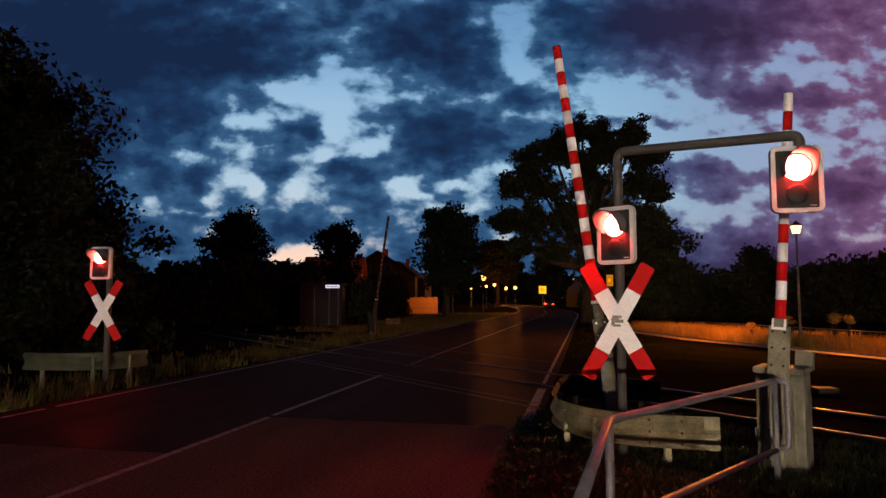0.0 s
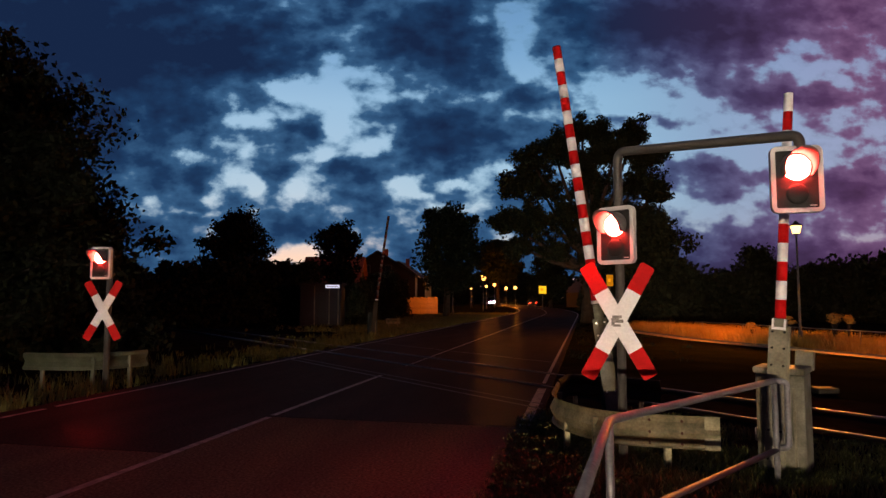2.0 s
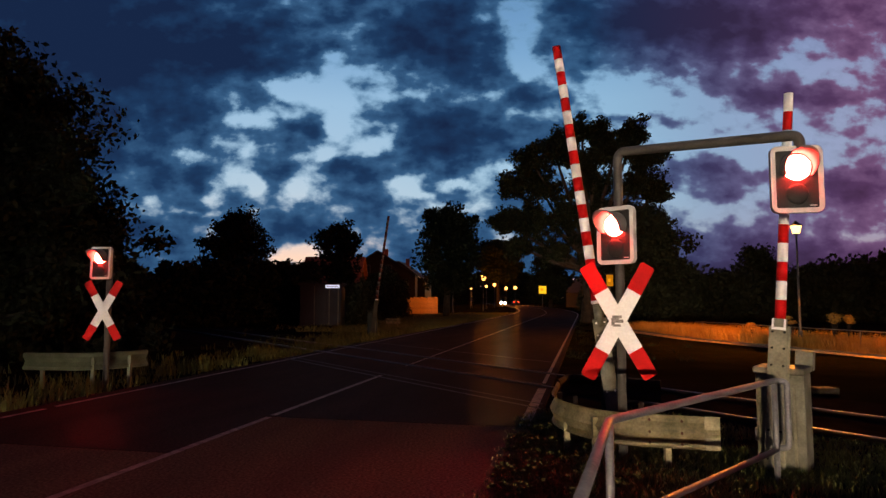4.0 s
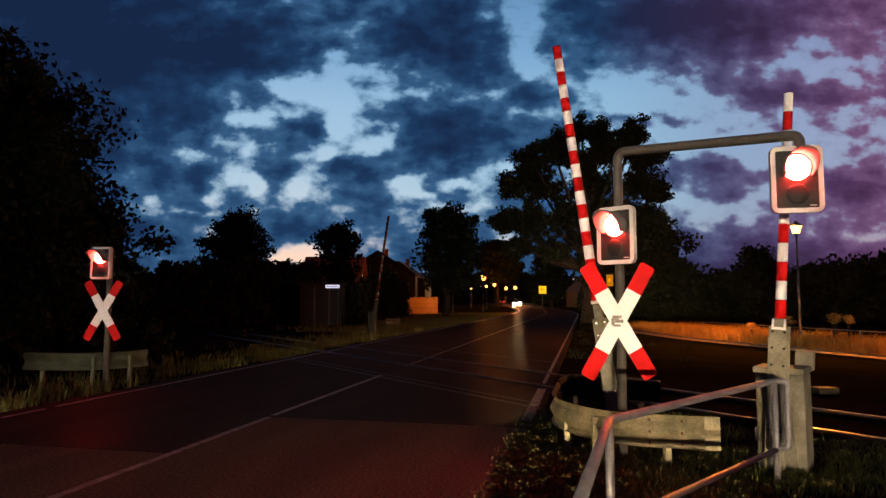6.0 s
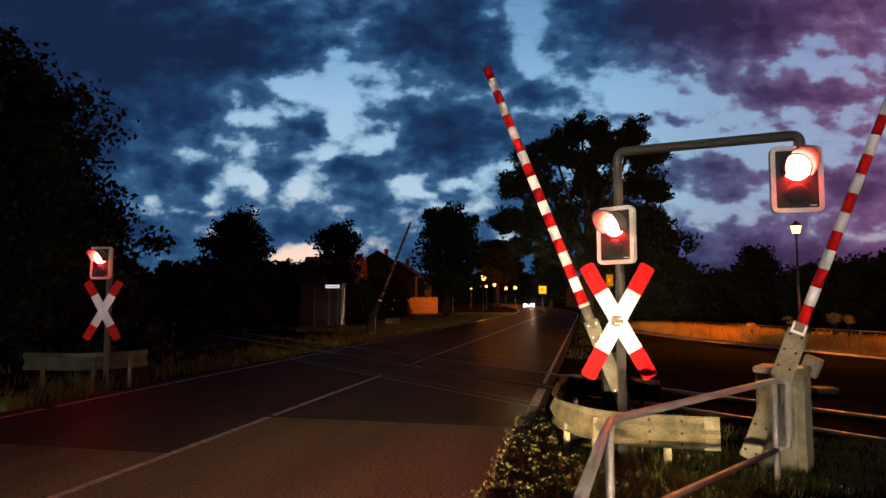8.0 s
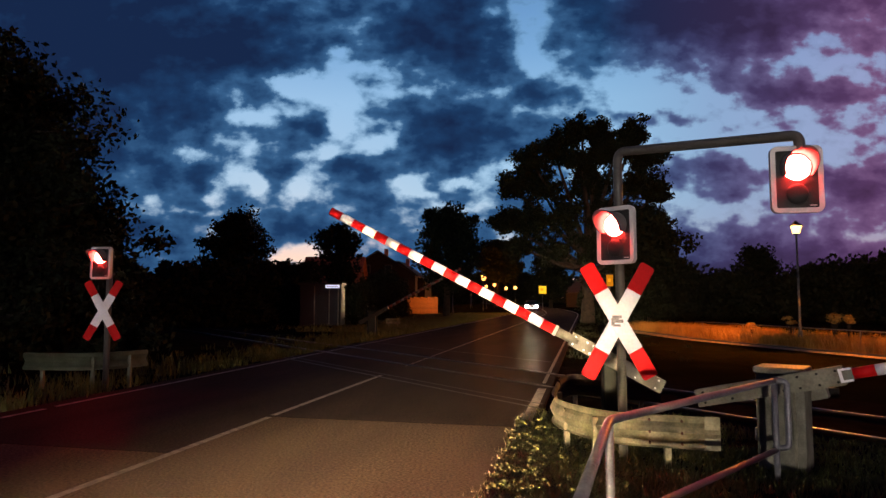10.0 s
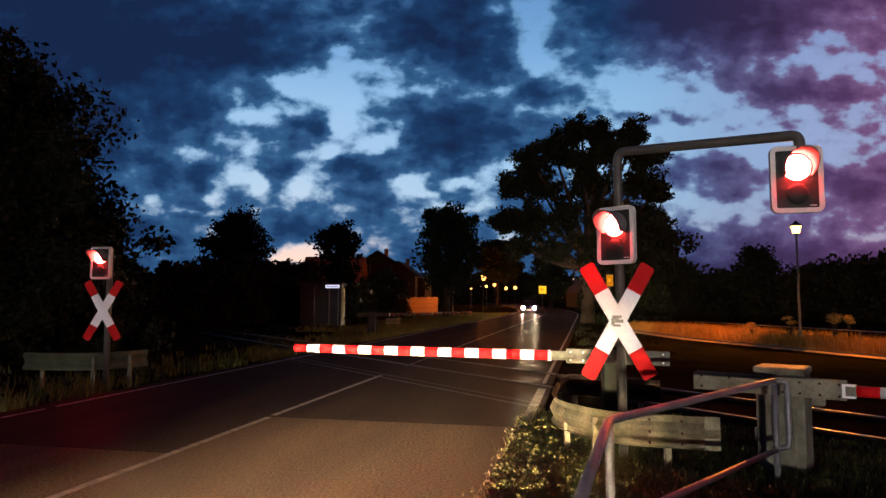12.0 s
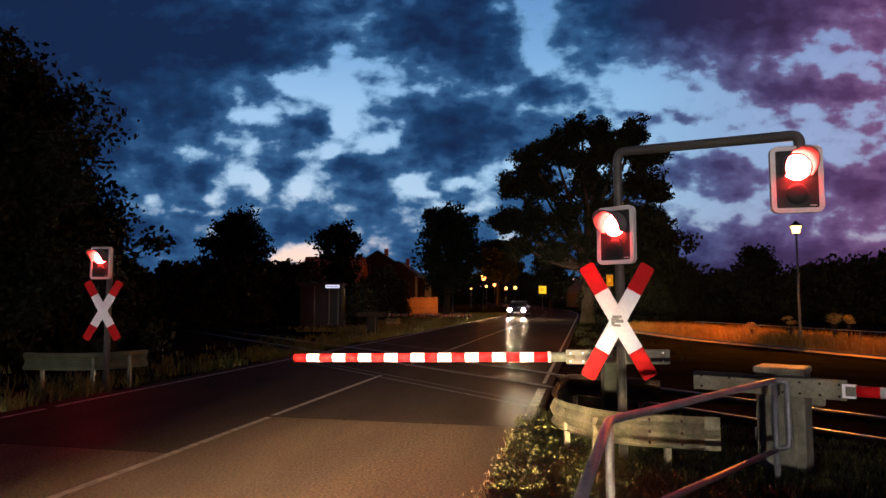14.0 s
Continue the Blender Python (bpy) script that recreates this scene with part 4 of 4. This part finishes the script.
def shelter():
    """Flat-roofed cabin by the track with a small lit name board under its eaves."""
    thing = empty("trackside_cabin", pose(-6.75, 40.0, -0.06, 0, 0, 0))
    bm = bmesh.new()
    box(bm, -2.0, 0.5, -0.2, 1.6, 0, 2.5, 0.03)
    part("wall", bm, CABIN, thing, "grey panelled wall")
    bm = bmesh.new()
    box(bm, -2.1, 0.6, -0.3, 1.7, 2.5, 2.62, 0.02)
    part("roof", bm, BOARD_BLACK, thing, "flat dark roof")
    for x in (-1.1, -0.2, 0.35):
        bm = bmesh.new()
        box(bm, x - 0.03, x + 0.03, -0.225, -0.2, 0.05, 2.4, 0.005)
        part("cover_strip", bm, CASING, thing)
    bm = bmesh.new()
    box(bm, -0.95, -0.35, -0.235, -0.2, 0.1, 2.0, 0.01)
    part("door", bm, BOARD_BLACK, thing, "dark steel door")
    tagged(thing, "grey flat-roofed cabin beside the railway", "cabin")
    sign = empty("lit_name_sign", pose(-6.75, 39.72, 2.33))
    part("face", box(bmesh.new(), -0.43, 0.43, -0.02, 0.03, -0.10, 0.10, 0.03), SIGN_LIT, sign, "lit white sign face")
    for i in range(7):
        part("lettering", box(bmesh.new(), -0.34 + i * 0.1, -0.28 + i * 0.1, -0.024, -0.021, -0.03, 0.03), POST_GREY, sign, "pale grey lettering bar")
    tagged(sign, "small lit white sign with faint lettering on the cabin", "sign")


def board_fence(x, y, n, turn):
    thing = empty("board_fence", pose(x, y, -0.06, 0, 0, turn))
    shapes = []
    for i in range(4):
        bm = bmesh.new()
        box(bm, 0, 0.17, -0.012, 0.012, 0.05, 1.75 + 0.04 * i, 0.006)
        shapes.append(mesh_of("board", bm, FENCE_WOOD))
    for i in range(n):
        ob = new("board", shapes[i * 7 % 4])
        ob.parent = thing
        ob.location = (i * 0.185, 0, 0)
    for i in range(0, n, 8):
        part("post", box(bmesh.new(), i * 0.185 - 0.05, i * 0.185 + 0.05, 0.02, 0.12, 0, 1.85, 0.01), FENCE_WOOD, thing)
    for z in (0.45, 1.4):
        part("rail", box(bmesh.new(), 0, n * 0.185, 0.013, 0.05, z, z + 0.09, 0.005), FENCE_WOOD, thing)
    tagged(thing, "brown wooden board fence lit by a street lamp", "fence")


def pole_sign(x, y, z, w, h, label, lit):
    thing = empty("pole_sign", pose(x, y, 0))
    bm = bmesh.new()
    tube(bm, [(0, 0.06, -0.1), (0, 0.06, z + h / 2)], 0.05, 10)
    part("pole", bm, POST_GREY, thing)
    part("face", box(bmesh.new(), -w / 2, w / 2, -0.06, 0.0, z - h / 2, z + h / 2, 0.02), lit, thing, "lit yellow face")
    part("emblem", box(bmesh.new(), -w * 0.28, w * 0.1, -0.066, -0.061, z - h * 0.12, z + h * 0.18, 0.002), SIGN_ORANGE, thing, "darker plain emblem block")
    part("trim", box(bmesh.new(), -w / 2 - 0.03, w / 2 + 0.03, -0.05, 0.02, z + h / 2, z + h / 2 + 0.06, 0.01), POST_GREY, thing)
    tagged(thing, label, "sign")
    return thing


def car(label, paint, front_lit, lamp=None, beam=0.0, toe=0.0):
    """A family hatchback, nose towards -y: lofted body, glazed cabin, four wheels, lamps, number plate bar."""
    thing = empty("car")
    # stations along y: half width, lower z, shoulder z
    st = [(-2.05, 0.76, 0.28, 0.74), (-1.95, 0.82, 0.22, 0.78), (-1.5, 0.86, 0.20, 0.82), (-0.8, 0.88, 0.20, 0.92), (0.6, 0.88, 0.20, 0.96), (1.6, 0.86, 0.22, 0.98), (2.0, 0.78, 0.28, 0.95), (2.08, 0.66, 0.36, 0.85)]
    bm = bmesh.new()
    rings = []
    for y, w, z0, z1 in st:
        prof = [(-w * 0.92, z0), (w * 0.92, z0), (w, z0 + 0.14), (w, z1 - 0.12), (w * 0.9, z1), (-w * 0.9, z1), (-w, z1 - 0.12), (-w, z0 + 0.14)]
        rings.append([bm.verts.new((x, y, z)) for x, z in prof])
    for r, s in zip(rings, rings[1:]):
        for i in range(8):
            bm.faces.new((r[i], r[(i + 1) % 8], s[(i + 1) % 8], s[i])).smooth = True
    bm.faces.new(rings[0][::-1])
    bm.faces.new(rings[-1])
    part("body", bm, paint, thing, "painted car body")
    bm = bmesh.new()
    a = [bm.verts.new(p) for p in ((-0.78, -0.95, 0.90), (0.78, -0.95, 0.90), (0.80, 1.85, 0.95), (-0.80, 1.85, 0.95))]
    b = [bm.verts.new(p) for p in ((-0.60, -0.25, 1.40), (0.60, -0.25, 1.40), (0.62, 1.35, 1.42), (-0.62, 1.35, 1.42))]
    for i in range(4):
        bm.faces.new((a[i], a[(i + 1) % 4], b[(i + 1) % 4], b[i]))
    bm.faces.new(b[::-1])
    part("windows", bm, GLASS_DARK, thing, "dark car windows")
    part("roof", box(bmesh.new(), -0.60, 0.60, -0.25, 1.36, 1.40, 1.46, 0.025), paint, thing)
    for x in (-0.76, 0.76):
        for y in (-1.25, 1.3):
            wheel = part("wheel", tube(bmesh.new(), [(x - 0.1, y, 0.31), (x + 0.1, y, 0.31)], 0.31, 20), TYRE, thing, "black tyre")
            part("rim", tube(bmesh.new(), [(x - 0.105, y, 0.31), (x + 0.105, y, 0.31)], 0.19, 16), GALVANISED, wheel, "grey wheel rim")
    for x in (-0.62, 0.62):
        if beam:
            # a lamp set back in a dark bucket, so that it throws a beam
            turn = Matrix.Translation((x, -2.08, 0.92)) @ pose(0, 0, 0, 3.4 if toe else 0.5, 0, toe)
            bm = bmesh.new()
            join(bm, tube(bmesh.new(), [(0, -beam, 0), (0, 0, 0)], 0.085, 24, closed=False), turn)
            bucket = part("headlight_bucket", bm, BOARD_BLACK, thing)
            bm = bmesh.new()
            join(bm, tube(bmesh.new(), [(0, -0.04, 0), (0, -0.01, 0)], 0.062, 20), turn)
            part("headlight", bm, lamp, bucket, "lit headlight")
        elif front_lit:
            # open tube added round the lamp to block its light to the sides
            part("headlight_baffle", tube(bmesh.new(), [(x * 0.95, -2.19, 0.62), (x * 0.95, -2.04, 0.62)], 0.135, 20, closed=False), BOARD_BLACK, thing, "dark tube cutting off the headlight's side light")
            part("headlight", tube(bmesh.new(), [(x * 0.95, -2.054, 0.62), (x * 0.95, -1.95, 0.62)], 0.13, 16), lamp or HEADLIGHT, thing, "lit headlight")
        part("tail_light", box(bmesh.new(), x - 0.11, x + 0.11, 2.0, 2.10, 0.72, 0.90, 0.02), LENS_RED if front_lit else TAILLIGHT, thing, "red tail light")
        part("mirror", box(bmesh.new(), x * 1.5 - 0.1, x * 1.5 + 0.1, -0.75, -0.65, 0.95, 1.08, 0.03), paint, thing)
    part("number_plate", box(bmesh.new(), -0.26, 0.26, -2.08, -2.055, 0.36, 0.47, 0.004), BOARD_FRAME, thing, "plain pale number plate")
    tagged(thing, label, "car")
    return thing


BRICK = material("brick", (0.28, 0.12, 0.08), 0.85, scale=3, vary=0.4, fine=20, bump=0.3)
# render darkened in colour so that the street lamps leave the gables dim
RENDER_WALL = material("darkened_render", (0.013, 0.010, 0.008), 0.9, scale=1.2, vary=0.25, fine=30, bump=0.2)
ROOF_TILE = material("dark_roof_tiles", (0.022, 0.017, 0.016), 0.8, scale=2, vary=0.4, fine=12, bump=0.6)
ROOF_RED = material("red_roof_tiles", (0.30, 0.10, 0.045), 0.85, scale=1.2, vary=0.45, fine=9, bump=0.6)
CABIN = material("grey_cabin_panels", (0.024, 0.024, 0.027), 0.7, scale=1.5, vary=0.25, fine=25, bump=0.1)
FENCE_WOOD = material("brown_fence_wood", (0.34, 0.20, 0.10), 0.8, scale=2.5, vary=0.4, fine=35, bump=0.3)
GLASS_DARK = material("dark_glazing", (0.012, 0.014, 0.016), 0.08, scale=1, vary=0.1, fine=10, bump=0.0)
CAR_DARK = material("dark_car_paint", (0.03, 0.032, 0.04), 0.25, 0.3, scale=2, vary=0.1, fine=30, bump=0.0)
CAR_SILVER = material("silver_car_paint", (0.30, 0.30, 0.32), 0.3, 0.4, scale=2, vary=0.1, fine=30, bump=0.0)
TYRE = material("tyre_rubber", (0.02, 0.02, 0.02), 0.85, scale=6, vary=0.2, fine=40, bump=0.2)
LENS_RED = material("red_lens", (0.35, 0.02, 0.02), 0.25, scale=6, vary=0.1, fine=40, bump=0.0)
SIGN_ORANGE = glowing("lit_orange_emblem", (1.0, 0.40, 0.01), 0.9)
BEAM = glowing("lit_projector_headlight", (1.0, 0.74, 0.42), 720000)
# constant fill on signs and booms, from an added car behind the camera
FILL_BEAM = glowing("fill_headlight", (1.0, 0.92, 0.82), 270000)

# trees from the near left round to the right
tree(-11.5, 15.5, 8.2, 3.35, 11, "large dark broadleaf tree beside the far signal", 0.04, 60000, 0.17, 0.85, 110)
tree(-15.8, 19.0, 8.0, 3.2, 12, "tall dark broadleaf tree at the roadside", 0.1, 26000, 0.24, 1.0, 80)
tree(-12.4, 20.5, 6.2, 1.9, 18, "dark broadleaf tree beside the hedge", 0.05, 20000, 0.2, 0.8, 70)
tree(-15.9, 50.0, 8.4, 2.7, 13, "round leafy tree behind the hedge", 0.2, 14000, 0.30, 0.85, 64)
tree(-8.4, 52.0, 8.0, 2.1, 14, "small open-crowned tree before the house", 0.3, 6500, 0.30, 0.65, 36)
tree(0.30, 59.0, 10.2, 2.7, 15, "leafy roadside tree under the street lamps", 0.28, 18000, 0.34, 0.95, 70)
tree(12.0, 142.0, 14.2, 4.4, 16, "leafy tree behind the street lamps", 0.45, 50000, 0.6, 1.5, 50)
old_tree(9.75, 44.0, 14.4, 17, "large old tree with a broad open crown")
tree(13.4, 42.0, 7.2, 2.4, 19, "dense lower tree beside the large one", 0.06, 14000, 0.30, 0.9, 60)
tree(18.5, 112.0, 10.0, 3.6, 20, "leafy tree beside the village street", 0.2, 12000, 0.5, 1.2, 56)
tree(26.3, 54.0, 5.9, 1.7, 21, "round bushy tree above the far hedge", 0.1, 8000, 0.30, 0.8, 44)
thicket("hedge", "dark overgrown hedge beside the road", [(-30, 26), (-19, 33), (-12.5, 39), (-9.6, 46)], 3.4, 1.2, 31, 50000, 0.32, 0.85)
thicket("hedge", "dark overgrown hedge below the trees", [(-22, 12), (-13, 15.5), (-9.5, 19.5)], 3.0, 0.9, 32, 40000, 0.22, 0.7)
thicket("bushes", "dark bushes beside the cabin", [(-5.2, 38.8), (-4.9, 42.5)], 2.2, 0.3, 37, 5000, 0.22, 0.5)
thicket("hedge", "dark bushes before the house", [(-5.4, 49), (-4.8, 55), (-4.6, 63)], 2.9, 0.9, 33, 22000, 0.30, 0.8)
thicket("hedge", "dark hedge and bushes behind the lit verge", [(11.0, 44), (17, 50), (27, 47), (42, 38), (60, 20)], 4.0, 1.6, 34, 90000, 0.40, 1.0, wild=0.28)
thicket("woodland", "dark woodland edge beyond the village", [(-130, 150), (-60, 190), (10, 260), (70, 250), (150, 160)], 9.5, 4.0, 35, 130000, 1.5, 2.8)
thicket("bushes", "dark bushes beside the village street", [(14.5, 54), (18, 72), (21, 95)], 3.0, 1.0, 36, 18000, 0.36, 0.9)

house(-11.6, 70.0, 90, 8.0, 5.6, 3.3, 6.0, "low house with red tiled roof behind a tree", RENDER_WALL, ROOF_RED)
house(-9.6, 100.0, 0, 11.0, 9.0, 5.2, 8.6, "gabled house with dark roof behind the trees", RENDER_WALL, ROOF_TILE)
house(-7.0, 112.0, -6, 9.0, 9.0, 4.6, 7.8, "smaller gabled house with dark roof", RENDER_WALL, ROOF_TILE)
house(30.5, 130.0, 10, 9.0, 9.0, 3.2, 7.5, "distant house beside the village street", RENDER_WALL, ROOF_TILE)
shelter()
board_fence(-4.05, 69.5, 19, 3)

street_lamp(11.75, 21.5, 3.92, 0.17, watts=5000)
street_lamp(1.0, 66.0, 4.7, 0.12, "street lamp half hidden by leaves", LAMP_FAR, 2600)
# far heads are oversized globes, the lamps' glare put into their size
for x, y, z, size, power in ((5.55, 90.0, 4.5, 0.56, 2500), (7.2, 108.0, 3.7, 0.34, 0), (10.3, 130.0, 4.4, 0.46, 6000), (16.5, 170.0, 4.4, 0.60, 0), (18.0, 162.0, 4.4, 0.60, 12000), (5.9, 134.0, 3.7, 0.2, 0), (5.0, 118.0, 3.5, 0.14, 0)):
    street_lamp(x, y, z, size, "street lamp with round lit orange head enlarged for glare", LAMP_FAR, power)
pole_sign(15.3, 100.0, 3.0, 1.15, 1.15, "lit square yellow sign on a post", SIGN_YELLOW)
pole_sign(9.23, 36.0, 2.58, 0.36, 0.62, "dim upright amber sign on a post", SIGN_AMBER)

# verge lit by the lantern: raised bank, low pipe fence, dry grass
def verge():
    front = [(13.6, 8.5), (12.1, 17.0), (9.9, 25.2), (9.3, 34.0)]
    back = [(17.0, 8.5), (15.4, 18.0), (13.0, 27.5), (12.0, 37.0)]
    bm = bmesh.new()
    f = [bm.verts.new((x, y, 0.03)) for x, y in front]
    lo = [bm.verts.new((x, y, -0.08)) for x, y in front]
    b = [bm.verts.new((x, y, -0.02)) for x, y in back]
    for i in range(3):
        bm.faces.new((f[i], b[i], b[i + 1], f[i + 1]))
        bm.faces.new((lo[i], f[i], f[i + 1], lo[i + 1]))
    tagged(part("verge_bank", bm, SOIL_DRY), "dry grassy bank behind a low kerb", "bank", kind="structure")
    bm = bmesh.new()
    path = []
    for a, c in zip(front[:-1], front[1:]):
        path += [a]
    path += [front[-1]]
    for (x0, y0), (x1, y1) in zip(path, path[1:]):
        d = Vector((x1 - x0, y1 - y0, 0))
        L = d.length
        box(bm, 0, L, 0.0, 0.08, -0.1, 0.04, 0.01, Matrix.Translation((x0, y0, 0)) @ Matrix.Rotation(math.atan2(d.y, d.x), 4, "Z"))
    tagged(part("kerb", bm, CONCRETE), "low dark concrete kerb along the bank", "kerb", kind="structure")
    bm = bmesh.new()
    q = [(12.9, 8.5), (11.4, 17.0), (9.2, 25.2), (8.6, 34.0)]
    v0 = [bm.verts.new((x, y, 0.0)) for x, y in q]
    v1 = [bm.verts.new((x + 0.7, y, 0.0)) for x, y in q]
    for i in range(3):
        bm.faces.new((v0[i], v1[i], v1[i + 1], v0[i + 1]))
    tagged(part("gravel_strip", bm, GRAVEL), "pale gravel strip before the kerb", "gravel", kind="structure")
    g = random.Random(5)

    def place():
        s = g.random() * 2.95
        i = int(s)
        a, c = Vector((*front[i], 0.01)), Vector((*front[min(i + 1, 3)], 0.01))
        p = a.lerp(c, s - i)
        return p + Vector((0.2 + abs(g.gauss(0, 1.6)), g.gauss(0, 0.3), 0))
    grass("verge_grass", "long dry grass on the bank under the lamp", tufts(g, 42000, 0.13, place), 0.40, DRY_GRASS, 6, 0.8, 0.006)
    thing = empty("pipe_fence")
    a, c = Vector((12.95, 16.0, 0)), Vector((11.2, 29.0, 0))
    bm = bmesh.new()
    tube(bm, [a + Vector((0, 0, 0.62)), c + Vector((0, 0, 0.57))], 0.013, 8)
    part("rail", bm, GALVANISED, thing)
    for i in range(5):
        p = a.lerp(c, (i + 0.2) / 4.4)
        part("post", tube(bmesh.new(), [p + Vector((0, 0, -0.1)), p + Vector((0, 0, 0.61 - 0.010 * i))], 0.018, 8), GALVANISED, thing)
    tagged(thing, "low galvanised pipe fence before the bank", "fence")
    for x, y, z, r, s in ((12.75, 21.3, 0.84, 0.13, 41), (13.22, 21.3, 0.80, 0.12, 42), (11.1, 23.4, 0.48, 0.10, 43), (11.95, 22.4, 0.74, 0.09, 44)):
        thing = empty("shrub", pose(x, y, 0.1))
        bm = bmesh.new()
        gg = random.Random(s)
        cs = []
        for k in range(9):
            e = Vector((gg.gauss(0, r), gg.gauss(0, r), z + gg.uniform(-0.1, 0.12)))
            tube(bm, [(0, 0, 0), e * 0.5 + Vector((0, 0, 0.1)), e], [0.012, 0.008, 0.004], 5)
            cs.append(tuple(e))
        part("stems", bm, BARK, thing)
        ob = new("foliage", leaf_mesh("foliage", cs, [r * 0.95] * 9, 60, 0.05, DRY_GRASS, s))
        ob.parent = thing
        tagged(thing, "small pale shrub on the bank", "shrub")


SOIL_DRY = material("dry_bank_soil", (0.10, 0.075, 0.04), 0.95, scale=1.5, vary=0.5, fine=30, bump=0.6)
CONCRETE = material("dark_concrete", (0.10, 0.09, 0.08), 0.85, scale=3, vary=0.3, fine=40, bump=0.3)
GRAVEL = material("pale_gravel", (0.34, 0.26, 0.16), 0.95, scale=4, vary=0.4, fine=50, bump=0.7)
verge()


def roadside_grass():
    g = random.Random(8)

    def near():
        a, o = g.uniform(2.0, 9.5), -0.80 + abs(g.gauss(0, 1.1))
        return on_road(a, o, -0.06) if o < 3.6 else None
    grass("near_grass", "rough grass and weeds beside the road edge", tufts(g, 26000, 0.06, near), 0.085, GRASS, 9, 1.1, 0.006)

    def edge():
        return on_road(g.uniform(2.5, 9.0), -0.76 + g.gauss(0, 0.06), -0.02)
    grass("edge_weeds", "pale straggling weeds over the road edge", tufts(g, 2600, 0.04, edge), 0.055, STRAW, 10, 1.2, 0.004)

    def corner():
        p = on_road(g.uniform(3.0, 8.2), g.uniform(-0.2, 4.2), -0.06)
        return p if noise.noise(p * 0.9) > -0.25 else None
    grass("near_grass", "short green grass round the railing and guardrail", tufts(g, 30000, 0.07, corner), 0.075, GRASS, 14, 1.0, 0.005)

    def mown():
        p = on_road(g.uniform(30, 72), -8.0 - abs(g.gauss(0, 3.2)), -0.06)
        return p
    grass("verge_grass", "mown yellowish grass verge before the village", tufts(g, 26000, 0.22, mown), 0.16, MOWN, 15, 0.9, 0.014)

    cs, rs = [], []
    for _ in range(300):
        p = on_road(g.uniform(3.6, 8.6), -0.82 + abs(g.gauss(0, 0.5)), -0.03)
        cs.append((p.x, p.y, p.z + g.uniform(0.0, 0.07)))
        rs.append(g.uniform(0.03, 0.09))
    tagged(new("weeds", leaf_mesh("weeds", cs, rs, 34, 0.035, WEED, 77, 0.7)), "low leafy weeds along the road edge", "weeds", kind="stuff")

    def left():
        return on_road(g.uniform(4, 60), -7.95 - abs(g.gauss(0, 1.6)), -0.06)
    grass("far_grass", "rough dark grass along the opposite road edge", tufts(g, 16000, 0.10, left), 0.22, GRASS, 12, 0.8, 0.009)

    def right():
        return on_road(g.uniform(18, 70), -0.55 + abs(g.gauss(0, 1.5)), -0.06)
    grass("far_grass", "rough dark grass along the road edge", tufts(g, 5000, 0.10, right), 0.12, LEAF_DARK, 13, 0.8, 0.010)


roadside_grass()


oncoming = car("dark car with both headlights lit on the road", CAR_DARK, True)
leaving = car("dark car with red tail lights driving away", CAR_DARK, False)
following = car("dark car with lit headlights waiting behind", CAR_DARK, True, BEAM, 0.80, -0.7)
# unseen car, added only to carry the fill headlights
fill_car = car("added unseen car whose headlights fill the signs and booms", CAR_SILVER, True, FILL_BEAM, 0.44)


def on_lane(along, off, ahead):
    """Pose of a car on the road: its nose points along the road (ahead) or against it."""
    p = on_road(along, off + bend(along))
    q = on_road(along + 1, off + bend(along + 1)) - p
    return Matrix.Translation(p) @ Matrix.Rotation(math.atan2(q.y, q.x) + radians(90 if ahead else -90), 4, "Z")


fill_car.matrix_basis = on_lane(-60, 1.2, True)


def motions():
    d = (0.511 * 20, -0.859 * 20)
    walk(cloud, [(0.0, pose(-d[0] / 2, -d[1] / 2, 150)), (14.0, pose(d[0] / 2, d[1] / 2, 150))])
    drop = [(0.0, 82.2), (6.1, 82.2), (6.5, 81.7), (7.0, 78.9), (7.5, 74.6), (8.0, 68.8), (8.6, 59.5), (9.4, 41.5), (10.3, 21.8), (10.6, 16.1), (11.0, 9.9), (11.5, 5.0), (12.0, 1.0), (12.5, -0.9), (14.0, -0.9)]
    walk(road_boom, [(t, pose(0, 0, 0.85, 0, -a, 0)) for t, a in drop])
    walk(far_boom, [(t, pose(0, 0, 0.87, 0, -a, 0)) for t, a in drop])
    quick = [(0.0, 86.0), (6.4, 86.0), (6.7, 85.1), (7.0, 83.0), (7.5, 77.6), (7.9, 71.2), (8.2, 64), (9.0, 42), (9.6, 24), (10.3, 8.5), (11.0, 1.4), (11.5, 0), (14.0, 0)]
    come = [(0.0, 262), (3.0, 206), (5.5, 152), (6.5, 131), (7.5, 112), (8.0, 104), (9.2, 92), (10.5, 83), (11.0, 79), (12.5, 68), (14.0, 58)]
    walk(oncoming, [(t, on_lane(a, -5.85, False)) for t, a in come])
    walk(leaving, [(t, on_lane(a, -2.4, True)) for t, a in ((0.0, 108), (1.0, 124), (2.0, 142), (3.2, 165), (6.0, 225), (10.0, 310), (14.0, 400))])
    wait = [(0.0, -110), (3.5, -74), (4.5, -62), (5.5, -51), (6.5, -38.5), (7.5, -26), (8.5, -17), (10.0, -11), (11.5, -9.5), (14.0, -9.5)]
    walk(following, [(t, on_lane(a, -2.4, True)) for t, a in wait])
    walk(path_boom, [(t, pose(-0.07, 0, 0.75, 0, -a, 0)) for t, a in quick])


motions()
